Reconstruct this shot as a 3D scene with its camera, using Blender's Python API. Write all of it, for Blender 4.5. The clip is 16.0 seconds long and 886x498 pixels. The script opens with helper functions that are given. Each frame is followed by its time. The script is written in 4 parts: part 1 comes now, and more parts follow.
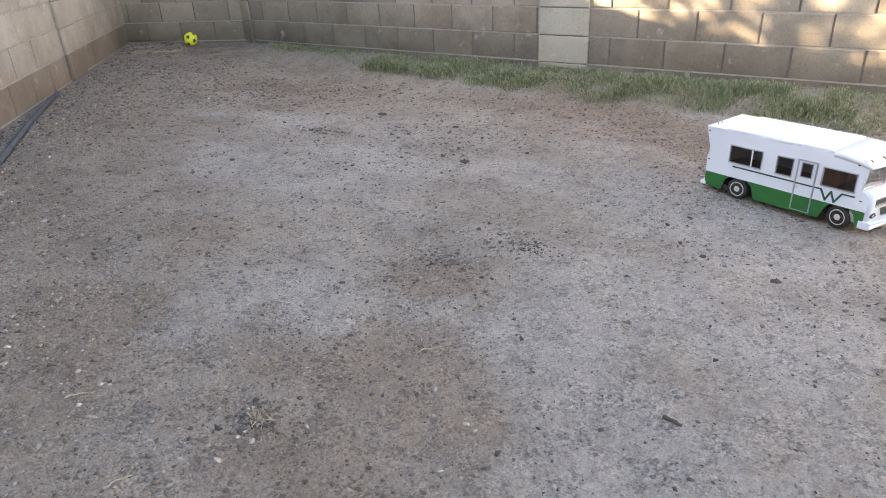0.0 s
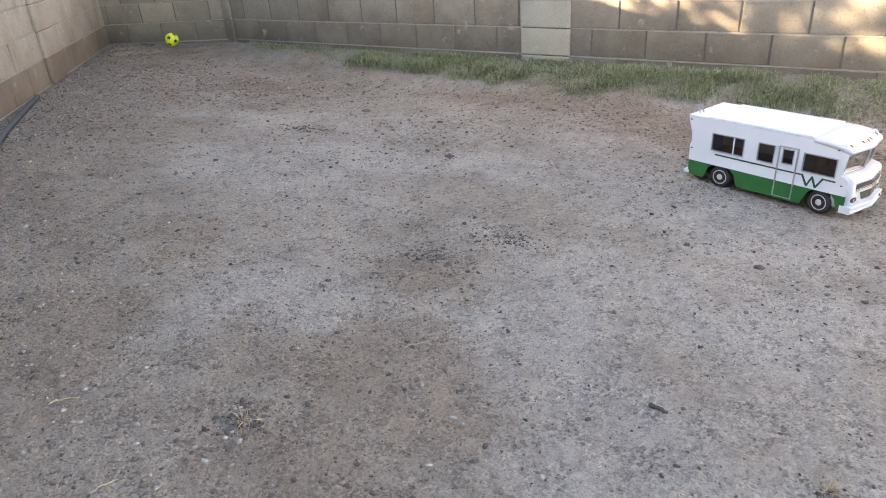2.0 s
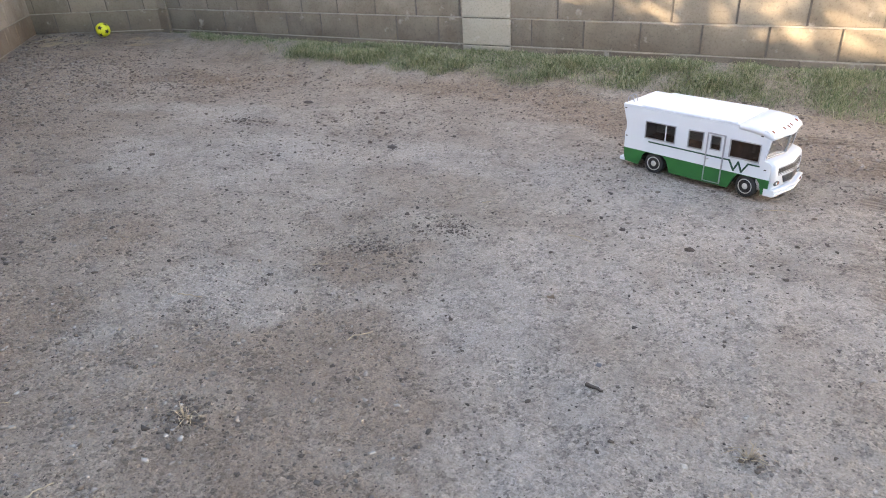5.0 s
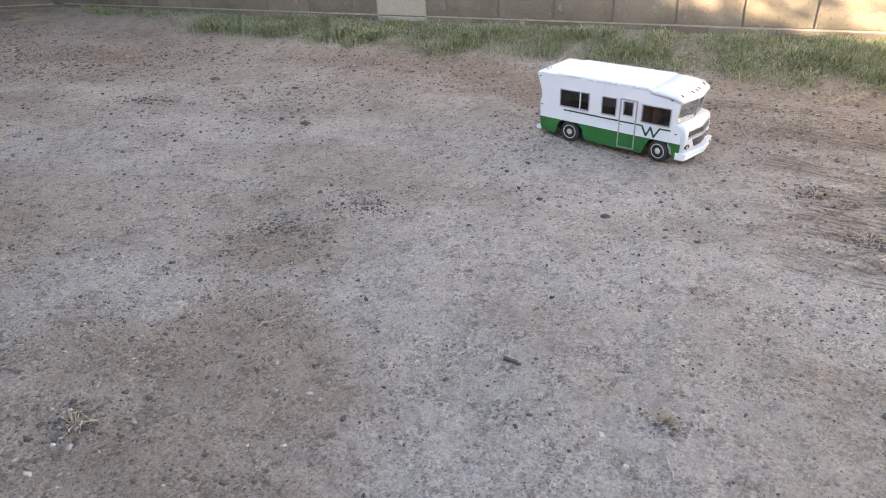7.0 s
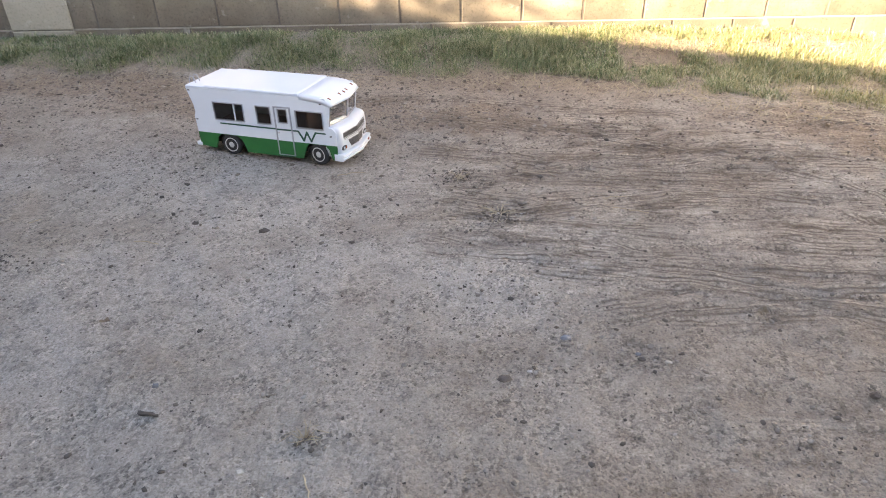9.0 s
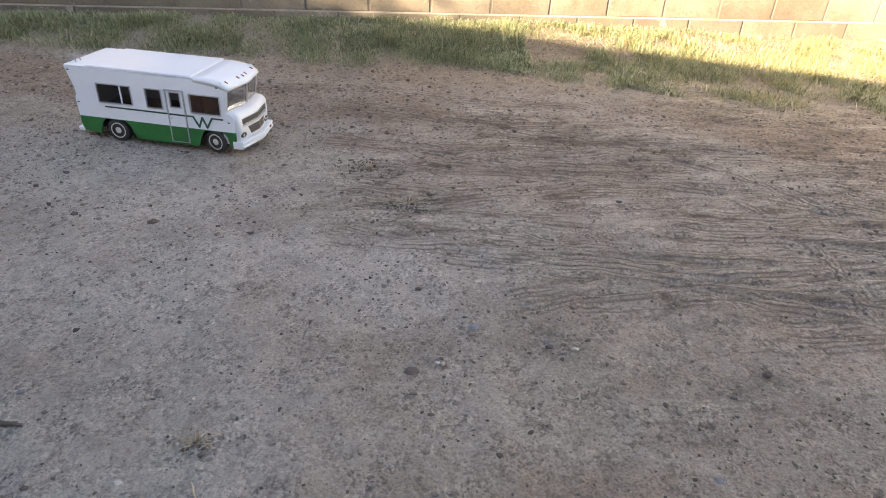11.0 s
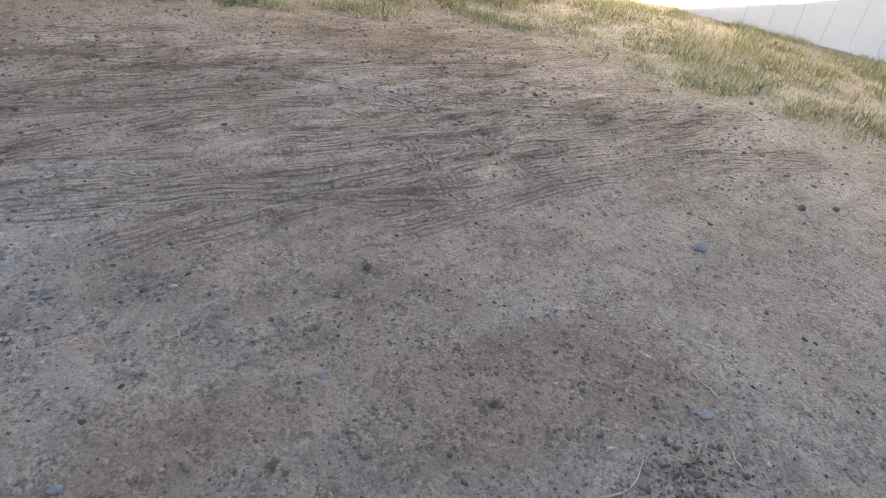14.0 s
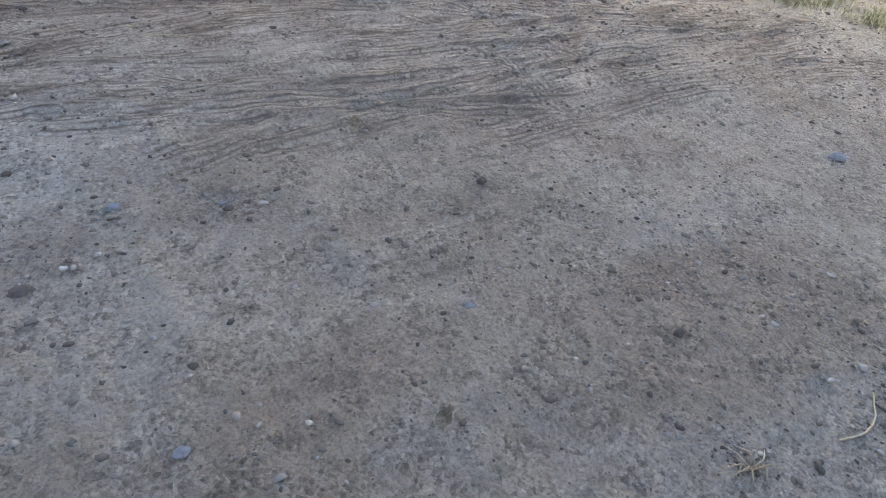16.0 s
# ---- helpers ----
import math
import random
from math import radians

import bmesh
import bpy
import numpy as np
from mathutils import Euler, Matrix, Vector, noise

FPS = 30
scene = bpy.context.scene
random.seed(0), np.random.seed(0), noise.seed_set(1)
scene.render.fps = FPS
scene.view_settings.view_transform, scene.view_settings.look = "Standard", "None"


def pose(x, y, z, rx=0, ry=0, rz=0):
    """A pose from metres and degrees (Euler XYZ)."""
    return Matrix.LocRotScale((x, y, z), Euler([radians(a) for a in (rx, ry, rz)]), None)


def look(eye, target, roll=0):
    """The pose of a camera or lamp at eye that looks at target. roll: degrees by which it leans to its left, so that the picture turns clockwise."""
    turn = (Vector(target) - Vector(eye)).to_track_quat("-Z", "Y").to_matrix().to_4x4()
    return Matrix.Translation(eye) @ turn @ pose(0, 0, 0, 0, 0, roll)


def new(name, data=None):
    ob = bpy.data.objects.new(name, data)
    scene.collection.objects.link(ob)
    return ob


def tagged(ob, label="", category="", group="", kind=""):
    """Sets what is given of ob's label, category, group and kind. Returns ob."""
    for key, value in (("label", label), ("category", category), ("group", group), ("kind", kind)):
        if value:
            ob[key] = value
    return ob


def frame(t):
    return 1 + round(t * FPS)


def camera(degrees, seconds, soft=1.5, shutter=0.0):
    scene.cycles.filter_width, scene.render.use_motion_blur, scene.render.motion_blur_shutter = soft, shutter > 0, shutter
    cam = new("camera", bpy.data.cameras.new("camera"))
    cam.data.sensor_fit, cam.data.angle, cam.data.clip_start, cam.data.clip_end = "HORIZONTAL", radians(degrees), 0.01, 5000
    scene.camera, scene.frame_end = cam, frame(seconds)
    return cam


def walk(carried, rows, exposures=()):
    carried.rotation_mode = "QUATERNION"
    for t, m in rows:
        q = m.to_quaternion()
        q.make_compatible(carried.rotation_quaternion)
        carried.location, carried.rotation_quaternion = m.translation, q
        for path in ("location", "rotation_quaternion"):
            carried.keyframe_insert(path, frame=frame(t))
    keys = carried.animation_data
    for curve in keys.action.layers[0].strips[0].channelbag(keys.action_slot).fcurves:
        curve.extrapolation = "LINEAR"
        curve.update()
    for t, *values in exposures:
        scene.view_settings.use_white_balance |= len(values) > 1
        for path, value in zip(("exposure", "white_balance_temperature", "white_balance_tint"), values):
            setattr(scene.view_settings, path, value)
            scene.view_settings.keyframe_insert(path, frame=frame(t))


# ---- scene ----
cam = camera(68.9, 16.0, soft=1.0)
PATH = [
    (0, (0.694, -4.763, 1.142), (-0.384, -3.326, 0.264), -2.9),
    (0.5, (0.698, -4.761, 1.141), (-0.373, -3.321, 0.258), -3.1),
    (1, (0.703, -4.76, 1.14), (-0.36, -3.313, 0.259), -3.3),
    (1.5, (0.707, -4.757, 1.14), (-0.348, -3.306, 0.256), -3.5),
    (2, (0.71, -4.754, 1.139), (-0.341, -3.305, 0.247), -4),
    (2.5, (0.711, -4.754, 1.139), (-0.332, -3.302, 0.244), -4),
    (3, (0.715, -4.754, 1.139), (-0.325, -3.299, 0.244), -4.1),
    (3.5, (0.719, -4.75, 1.138), (-0.307, -3.286, 0.241), -4.1),
    (4, (0.72, -4.746, 1.137), (-0.302, -3.287, 0.228), -4.5),
    (4.5, (0.723, -4.741, 1.134), (-0.29, -3.285, 0.211), -5.1),
    (5, (0.748, -4.755, 1.146), (-0.169, -3.238, 0.219), -3.3),
    (5.2, (0.758, -4.74, 1.142), (-0.102, -3.188, 0.218), -2.9),
    (7.3, (0.78, -4.672, 1.107), (0.061, -3.099, 0.104), -2.9),
    (7.5, (0.825, -4.687, 1.119), (0.107, -3.098, 0.138), -3.1),
    (8, (0.942, -4.612, 1.12), (0.538, -2.931, 0.115), -2.3),
    (8.5, (0.98, -4.596, 1.105), (0.771, -2.893, 0.077), -1.5),
    (9, (1.1, -4.533, 1.125), (1.088, -2.819, 0.095), -1.1),
    (9.5, (1.107, -4.53, 1.127), (1.258, -2.817, 0.105), 0.9),
    (9.7, (1.111, -4.527, 1.122), (1.29, -2.817, 0.1), 1.6),
    (11.8, (1.153, -4.48, 1.055), (1.481, -2.819, -0.011), 2.9),
    (12, (1.173, -4.498, 1.076), (1.55, -2.858, -0.004), 3.1),
    (12.5, (1.277, -4.517, 1.071), (2.015, -3.006, -0.01), 5.5),
    (13, (1.347, -4.539, 1.047), (2.31, -3.126, 0.008), 7.1),
    (13.5, (1.374, -4.552, 1.045), (2.428, -3.243, -0.039), 8.8),
    (14, (1.385, -4.559, 1.039), (2.454, -3.298, -0.087), 9.2),
    (14.5, (1.388, -4.561, 1.029), (2.451, -3.319, -0.123), 9),
    (15, (1.376, -4.56, 1.011), (2.364, -3.297, -0.185), 8.4),
    (15.5, (1.348, -4.455, 0.957), (2.313, -3.228, -0.293), 3.8),
    (16, (1.231, -4.237, 0.76), (2.318, -3.097, -0.472), 9.9),
]
EXPOSURES = [(0, 3.85, 7830, 17), (5, 3.87, 7860, 17), (8, 3.82, 7820, 17), (9, 3.58, 7800, 17), (9.5, 3.48, 7780, 17), (12, 3.15, 7500, 16), (13.5, 3.15, 7250, 15), (14.5, 3.35, 7050, 14.5), (15.2, 3.45, 6950, 13.5), (16, 3.28, 6600, 10.5)]
walk(cam, [(t, look(eye, target, roll)) for t, eye, target, roll in PATH], EXPOSURES)

# ---- world and sun: late, low sun that the house keeps off most of the yard ----
SUN_TRAVEL = Vector((1.0, 0.6, -0.4)).normalized()
world = bpy.data.worlds.new("evening_sky")
scene.world = world
world.use_nodes = True
wn = world.node_tree.nodes
sky = wn.new("ShaderNodeTexSky")
sky.sky_type = "NISHITA"
sky.sun_disc = False
sky.sun_elevation = math.asin(-SUN_TRAVEL.z)
sky.sun_rotation = math.atan2(-SUN_TRAVEL.x, -SUN_TRAVEL.y)
sky.dust_density = 0.8
world.node_tree.links.new(sky.outputs[0], wn["Background"].inputs[0])
wn["Background"].inputs[1].default_value = 0.085
sun_data = bpy.data.lights.new("sun", "SUN")
sun_data.energy, sun_data.angle, sun_data.color = 4.6, radians(0.6), (1.0, 0.86, 0.64)
sun = new("sun", sun_data)
sun.rotation_mode = "QUATERNION"
sun.rotation_quaternion = SUN_TRAVEL.to_track_quat("-Z", "Y")
sun.location = (-20, -12, 9)


# ---- materials ----
class Mat:
    """A small helper round a node material."""

    def __init__(self, name, rough=0.6, metal=0.0):
        self.m = bpy.data.materials.new(name)
        self.m.use_nodes = True
        self.t = self.m.node_tree
        self.b = self.t.nodes["Principled BSDF"]
        self.b.inputs["Roughness"].default_value = rough
        self.b.inputs["Metallic"].default_value = metal
        self.co = self.t.nodes.new("ShaderNodeTexCoord").outputs["Object"]

    def link(self, a, b):
        self.t.links.new(a, b)

    def noise(self, scale, detail=4, rough=0.55, vec=None, dist=0.0):
        n = self.t.nodes.new("ShaderNodeTexNoise")
        n.inputs["Scale"].default_value, n.inputs["Detail"].default_value = scale, detail
        n.inputs["Roughness"].default_value, n.inputs["Distortion"].default_value = rough, dist
        self.link(vec or self.co, n.inputs["Vector"])
        return n.outputs["Fac"]

    def ramp(self, fac, stops):
        r = self.t.nodes.new("ShaderNodeValToRGB")
        while len(r.color_ramp.elements) < len(stops):
            r.color_ramp.elements.new(0.5)
        for e, (p, c) in zip(r.color_ramp.elements, stops):
            e.position, e.color = p, (*c, 1) if len(c) == 3 else c
        self.link(fac, r.inputs[0])
        return r.outputs[0]

    def mix(self, fac, a, b, mode="MIX"):
        n = self.t.nodes.new("ShaderNodeMix")
        n.data_type, n.blend_type = "RGBA", mode
        for sock, v in ((n.inputs[0], fac), (n.inputs[6], a), (n.inputs[7], b)):
            if isinstance(v, (int, float)):
                sock.default_value = v
            elif isinstance(v, tuple):
                sock.default_value = (*v, 1)
            else:
                self.link(v, sock)
        return n.outputs[2]

    def math(self, op, a, b=0.0):
        n = self.t.nodes.new("ShaderNodeMath")
        n.operation = op
        for sock, v in zip(n.inputs, (a, b)):
            if isinstance(v, (int, float)):
                sock.default_value = v
            else:
                self.link(v, sock)
        return n.outputs[0]

    def info(self, what):
        if what == "object":
            return self.t.nodes.new("ShaderNodeObjectInfo").outputs["Random"]
        return self.t.nodes.new("ShaderNodeNewGeometry").outputs["Random Per Island"]

    def world_co(self):
        return self.t.nodes.new("ShaderNodeNewGeometry").outputs["Position"]

    def color(self, c):
        if isinstance(c, tuple):
            self.b.inputs["Base Color"].default_value = (*c, 1)
        else:
            self.link(c, self.b.inputs["Base Color"])

    def bump(self, h, strength=0.4, dist=0.004):
        n = self.t.nodes.new("ShaderNodeBump")
        n.inputs["Strength"].default_value, n.inputs["Distance"].default_value = strength, dist
        self.link(h, n.inputs["Height"])
        self.link(n.outputs[0], self.b.inputs["Normal"])


def soil_material():
    k = Mat("dry_soil", 0.95)
    big = k.noise(0.5, 5, 0.55)
    mid = k.noise(3.0, 6, 0.62)
    small = k.noise(15, 6, 0.7)
    fine = k.noise(58, 5, 0.7)
    grit = k.noise(190, 4, 0.7)

    def attribute(name):
        n = k.t.nodes.new("ShaderNodeAttribute")
        n.attribute_name = name
        return n.outputs["Fac"]

    base = k.ramp(big, [(0.34, (0.365, 0.312, 0.260)), (0.5, (0.405, 0.357, 0.310)), (0.66, (0.430, 0.388, 0.347))])
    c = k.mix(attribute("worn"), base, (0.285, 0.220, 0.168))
    c = k.mix(k.math("MULTIPLY", attribute("pale"), 0.5), c, (0.46, 0.418, 0.376))
    for n, stops in ((mid, [(0.30, (0.76, 0.73, 0.71)), (0.5, (1, 1, 1)), (0.7, (1.10, 1.10, 1.10))]),
                     (small, [(0.28, (0.74, 0.71, 0.69)), (0.42, (0.97, 0.97, 0.97)), (0.70, (1.13, 1.13, 1.13))]),
                     (fine, [(0.28, (0.66, 0.63, 0.61)), (0.40, (0.97, 0.97, 0.97)), (0.58, (1.03, 1.03, 1.03)), (0.74, (1.30, 1.30, 1.30))]),
                     (grit, [(0.31, (0.60, 0.58, 0.56)), (0.44, (0.98, 0.98, 0.98)), (0.68, (1.28, 1.28, 1.28))])):
        c = k.mix(1.0, c, k.ramp(n, stops), "MULTIPLY")
    # grains, each with its own tone
    lumps = []
    for scale, lo, hi in ((75, 0.74, 1.22), (170, 0.70, 1.30)):
        v = k.t.nodes.new("ShaderNodeTexVoronoi")
        v.inputs["Scale"].default_value = scale
        k.link(k.co, v.inputs["Vector"])
        tone = k.ramp(v.outputs["Color"], [(0.08, (lo * 0.7,) * 3), (0.25, (lo, lo, lo)), (0.5, (1, 1, 1)), (0.8, (1.05, 1.05, 1.05)), (0.95, (hi, hi, hi))])
        c = k.mix(k.ramp(k.noise(11, 4), [(0.38, (0.25, 0.25, 0.25)), (0.6, (1, 1, 1))]), c, k.mix(1.0, c, tone, "MULTIPLY"))
        lumps.append(v.outputs["Distance"])
    # soil stirred and dragged by turning wheels: dark streaks along the way of travel
    stir = attribute("stir")
    turned = k.t.nodes.new("ShaderNodeMapping")
    turned.inputs["Rotation"].default_value = (0, 0, radians(14))
    turned.inputs["Scale"].default_value = (1.0, 4.5, 1.0)
    k.link(k.co, turned.inputs["Vector"])
    drag = k.noise(2.2, 6, 0.72, turned.outputs[0], 0.6)
    scuff = k.noise(9, 5, 0.7, turned.outputs[0], 0.4)
    c = k.mix(stir, c, k.mix(1.0, c, k.ramp(drag, [(0.38, (0.47, 0.42, 0.39)), (0.46, (0.86, 0.83, 0.81)), (0.52, (1.02, 1.01, 1.0)), (0.62, (1.26, 1.24, 1.22))]), "MULTIPLY"))
    c = k.mix(stir, c, k.mix(1.0, c, k.ramp(scuff, [(0.36, (0.44, 0.41, 0.39)), (0.45, (0.98, 0.98, 0.98)), (0.66, (1.22, 1.22, 1.22))]), "MULTIPLY"))
    # fine lines pressed by small tyres, furrow shade painted in: across holds the distance from the track's middle
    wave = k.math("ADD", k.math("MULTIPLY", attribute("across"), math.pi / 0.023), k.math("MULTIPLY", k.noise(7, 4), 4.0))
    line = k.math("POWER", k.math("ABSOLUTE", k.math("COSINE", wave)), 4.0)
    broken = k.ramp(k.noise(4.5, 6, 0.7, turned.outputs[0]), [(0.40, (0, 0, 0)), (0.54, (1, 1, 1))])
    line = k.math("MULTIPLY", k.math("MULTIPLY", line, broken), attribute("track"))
    # shade in the furrows, put into the soil colour as dark brown
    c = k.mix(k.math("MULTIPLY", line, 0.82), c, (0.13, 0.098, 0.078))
    k.color(c)
    h = k.math("ADD", k.math("MULTIPLY", grit, 0.6), k.math("ADD", k.math("MULTIPLY", fine, 1.2), k.math("MULTIPLY", small, 2.0)))
    h = k.math("ADD", h, k.math("MULTIPLY", k.math("MULTIPLY", scuff, stir), 2.2))
    h = k.math("SUBTRACT", h, k.math("MULTIPLY", lumps[0], 0.8))
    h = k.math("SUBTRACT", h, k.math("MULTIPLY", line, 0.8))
    k.bump(h, 1.0, 0.026)
    return k.m


def block_material(name, low, mid, high, band=None):
    k = Mat(name, 0.93)
    w = k.world_co()
    vec = w
    r = k.info("object")
    base = k.ramp(r, [(0.0, low), (0.5, mid), (1.0, high)])
    pores = k.ramp(k.noise(60, 5, 0.75, vec), [(0.3, (0.55, 0.53, 0.5)), (0.47, (1, 1, 1)), (0.75, (1.12, 1.12, 1.12))])
    c = k.mix(0.75, base, pores, "MULTIPLY")
    st = k.ramp(k.noise(1.7, 6, 0.65, vec), [(0.3, (0.62, 0.58, 0.54)), (0.55, (1, 1, 1)), (0.75, (1.1, 1.1, 1.08))])
    c = k.mix(0.9, c, st, "MULTIPLY")
    # rising damp: dark mottled stain with an uneven upper edge
    sep = k.t.nodes.new("ShaderNodeSeparateXYZ")
    k.link(w, sep.inputs[0])
    edge = k.math("ADD", sep.outputs["Z"], k.math("MULTIPLY", k.noise(2.6, 6, 0.7, vec), 0.5))
    m = k.ramp(edge, [(0.46, (1, 1, 1)), (0.95, (0, 0, 0))])
    stain = band or (0.50, 0.49, 0.48)
    c = k.mix(m, c, k.mix(1.0, c, stain, "MULTIPLY"))
    streak = k.noise(9, 4, 0.6, vec)
    c = k.mix(k.ramp(streak, [(0.63, (0, 0, 0)), (0.75, (0.35, 0.35, 0.35))]), c, (0.55, 0.53, 0.49))
    k.color(c)
    k.bump(k.math("ADD", k.noise(140, 4, 0.7, vec), k.noise(30, 4, 0.7, vec)), 0.55, 0.004)
    return k.m


def plain(name, col, rough=0.6, metal=0.0, var=0.12, scale=30, bump=0.1):
    k = Mat(name, rough, metal)
    n = k.noise(scale, 5, 0.65)
    lo, hi = tuple(v * (1 - var) for v in col), tuple(min(1, v * (1 + var)) for v in col)
    k.color(k.ramp(n, [(0.3, lo), (0.7, hi)]))
    if bump:
        k.bump(k.noise(scale * 5, 3), bump, 0.002)
    return k.m


def island(name, stops, rough=0.9, scale=40):
    k = Mat(name, rough)
    c = k.ramp(k.info("island"), stops)
    g = k.ramp(k.noise(scale, 4), [(0.3, (0.7, 0.7, 0.7)), (0.7, (1.15, 1.15, 1.15))])
    k.color(k.mix(0.7, c, g, "MULTIPLY"))
    return k.m


def glass_material(name, tint, rough=0.03):
    k = Mat(name, rough)
    k.color(tint)
    k.b.inputs["Transmission Weight"].default_value = 1.0
    k.b.inputs["IOR"].default_value = 1.45
    return k.m


M_SOIL = soil_material()
M_BLOCK = block_material("grey_tan_block", (0.25, 0.215, 0.17), (0.29, 0.25, 0.20), (0.34, 0.295, 0.235))
M_PILASTER = block_material("pale_block", (0.335, 0.31, 0.26), (0.355, 0.33, 0.28), (0.38, 0.35, 0.30), (0.80, 0.79, 0.76))
M_LEFT = block_material("tan_block", (0.325, 0.28, 0.235), (0.345, 0.30, 0.25), (0.37, 0.32, 0.27), (0.88, 0.85, 0.82))
M_BASE = block_material("brown_block", (0.20, 0.160, 0.125), (0.22, 0.175, 0.135), (0.24, 0.19, 0.15), (0.85, 0.83, 0.80))
M_BED = plain("pale_mortar", (0.27, 0.245, 0.21), 0.95, 0, 0.2, 25, 0.4)
M_MORTAR = plain("mortar", (0.115, 0.10, 0.085), 0.95, 0, 0.2, 25, 0.4)
M_MORTAR_TAN = plain("tan_mortar", (0.17, 0.135, 0.105), 0.95, 0, 0.2, 25, 0.4)
M_VINYL = plain("white_vinyl", (0.56, 0.57, 0.57), 0.45, 0, 0.03, 6, 0.05)
M_STUCCO = plain("stucco", (0.52, 0.45, 0.36), 0.95, 0, 0.1, 12, 0.4)
M_ROOF = plain("roof_tile", (0.30, 0.17, 0.11), 0.9, 0, 0.25, 8, 0.4)
M_GRASS = island("grass_blades", [(0.0, (0.070, 0.105, 0.046)), (0.40, (0.155, 0.20, 0.088)), (0.66, (0.27, 0.285, 0.15)), (0.85, (0.40, 0.37, 0.23)), (1.0, (0.54, 0.49, 0.36))], 0.75, 30)
M_GOLD = island("golden_grass", [(0.0, (0.105, 0.125, 0.045)), (0.25, (0.20, 0.19, 0.075)), (0.6, (0.29, 0.245, 0.11)), (1.0, (0.39, 0.33, 0.18))], 0.75, 30)
M_STRAW = island("dry_straw", [(0.0, (0.32, 0.26, 0.16)), (0.5, (0.44, 0.37, 0.25)), (0.85, (0.52, 0.45, 0.33)), (1.0, (0.20, 0.19, 0.07))], 0.85, 30)
M_GRIT = island("grit", [(0.0, (0.060, 0.048, 0.040)), (0.42, (0.125, 0.10, 0.083)), (0.62, (0.22, 0.185, 0.155)), (0.84, (0.31, 0.27, 0.235)), (1.0, (0.42, 0.38, 0.34))], 0.92, 60)
M_CRUMB = island("crumbs", [(0.0, (0.070, 0.055, 0.045)), (0.30, (0.135, 0.108, 0.088)), (0.62, (0.20, 0.165, 0.140)), (0.86, (0.29, 0.25, 0.215)), (1.0, (0.38, 0.34, 0.30))], 0.93, 70)
M_CRUST = island("soil_crust", [(0.0, (0.055, 0.042, 0.034)), (0.6, (0.10, 0.078, 0.062)), (1.0, (0.17, 0.135, 0.11))], 0.95, 70)
M_CLOD = plain("dark_clod", (0.085, 0.066, 0.055), 0.95, 0, 0.35, 60, 0.5)
M_SLATE = plain("blue_grey_stone", (0.17, 0.168, 0.18), 0.85, 0, 0.3, 60, 0.4)
M_PALE_STONE = plain("pale_stone", (0.42, 0.38, 0.33), 0.85, 0, 0.25, 60, 0.4)
M_TWIG = plain("dry_twig", (0.40, 0.32, 0.22), 0.9, 0, 0.3, 60, 0.3)
M_BARK = plain("bark", (0.10, 0.075, 0.055), 0.95, 0, 0.35, 30, 0.6)
M_LEAF = island("tree_leaves", [(0.0, (0.04, 0.08, 0.02)), (1.0, (0.09, 0.13, 0.035))], 0.7, 20)
M_DEAD_LEAF = plain("dead_leaf", (0.24, 0.19, 0.14), 0.9, 0, 0.3, 90, 0.3)
M_EDGING = plain("black_plastic", (0.045, 0.045, 0.05), 0.65, 0, 0.35, 14, 0.3)
M_BALL_Y = plain("yellow_ball_skin", (0.62, 0.66, 0.035), 0.5, 0, 0.08, 25, 0.1)
M_BALL_K = plain("black_ball_skin", (0.02, 0.02, 0.02), 0.5, 0, 0.1, 25, 0.1)
M_WHITE = plain("white_enamel", (0.58, 0.615, 0.66), 0.28, 0, 0.025, 9, 0.03)
M_GREEN = plain("green_enamel", (0.012, 0.115, 0.028), 0.38, 0, 0.18, 12, 0.05)
M_STRIPE = plain("dark_green_tape", (0.006, 0.055, 0.035), 0.45, 0, 0.1, 30, 0)
M_ALU = plain("dull_aluminium", (0.36, 0.37, 0.40), 0.42, 0.6, 0.1, 40, 0.05)
M_CHROME = plain("chrome", (0.47, 0.46, 0.45), 0.35, 0.15, 0.05, 20, 0.02)
M_RUBBER = plain("tyre_rubber", (0.022, 0.021, 0.021), 0.85, 0, 0.4, 50, 0.3)
M_GRILLE = plain("grille_dark", (0.035, 0.034, 0.036), 0.55, 0, 0.2, 40, 0)
M_SLAT = plain("grille_slat", (0.10, 0.10, 0.105), 0.45, 0.3, 0.15, 40, 0)
M_INSIDE = plain("brown_interior", (0.25, 0.15, 0.11), 0.8, 0, 0.25, 20, 0.1)
M_DARK = plain("dark_cabin", (0.035, 0.03, 0.028), 0.85, 0, 0.25, 20, 0)
M_AMBER = plain("amber_lens", (0.26, 0.085, 0.045), 0.25, 0, 0.1, 30, 0)
M_CLEAR = plain("lamp_lens", (0.55, 0.57, 0.60), 0.15, 0.3, 0.1, 60, 0)
M_GLASS = glass_material("tinted_window", (0.45, 0.40, 0.37))


# ---- building helpers ----
def mesh_of(name, bm, material, smooth=False):
    me = bpy.data.meshes.new(name)
    bmesh.ops.recalc_face_normals(bm, faces=bm.faces[:])
    bm.to_mesh(me)
    bm.free()
    me.materials.append(material)
    if smooth:
        me.polygons.foreach_set("use_smooth", [True] * len(me.polygons))
    return me


def part(name, bm, material, parent, label="", smooth=False):
    ob = new(name, mesh_of(name, bm, material, smooth))
    ob.parent = parent
    return tagged(ob, label)


def thing(name, m, label, category, group="", kind=""):
    ob = new(name)
    ob.empty_display_size = 0.05
    ob.matrix_basis = m
    return tagged(ob, label, category, group, kind)


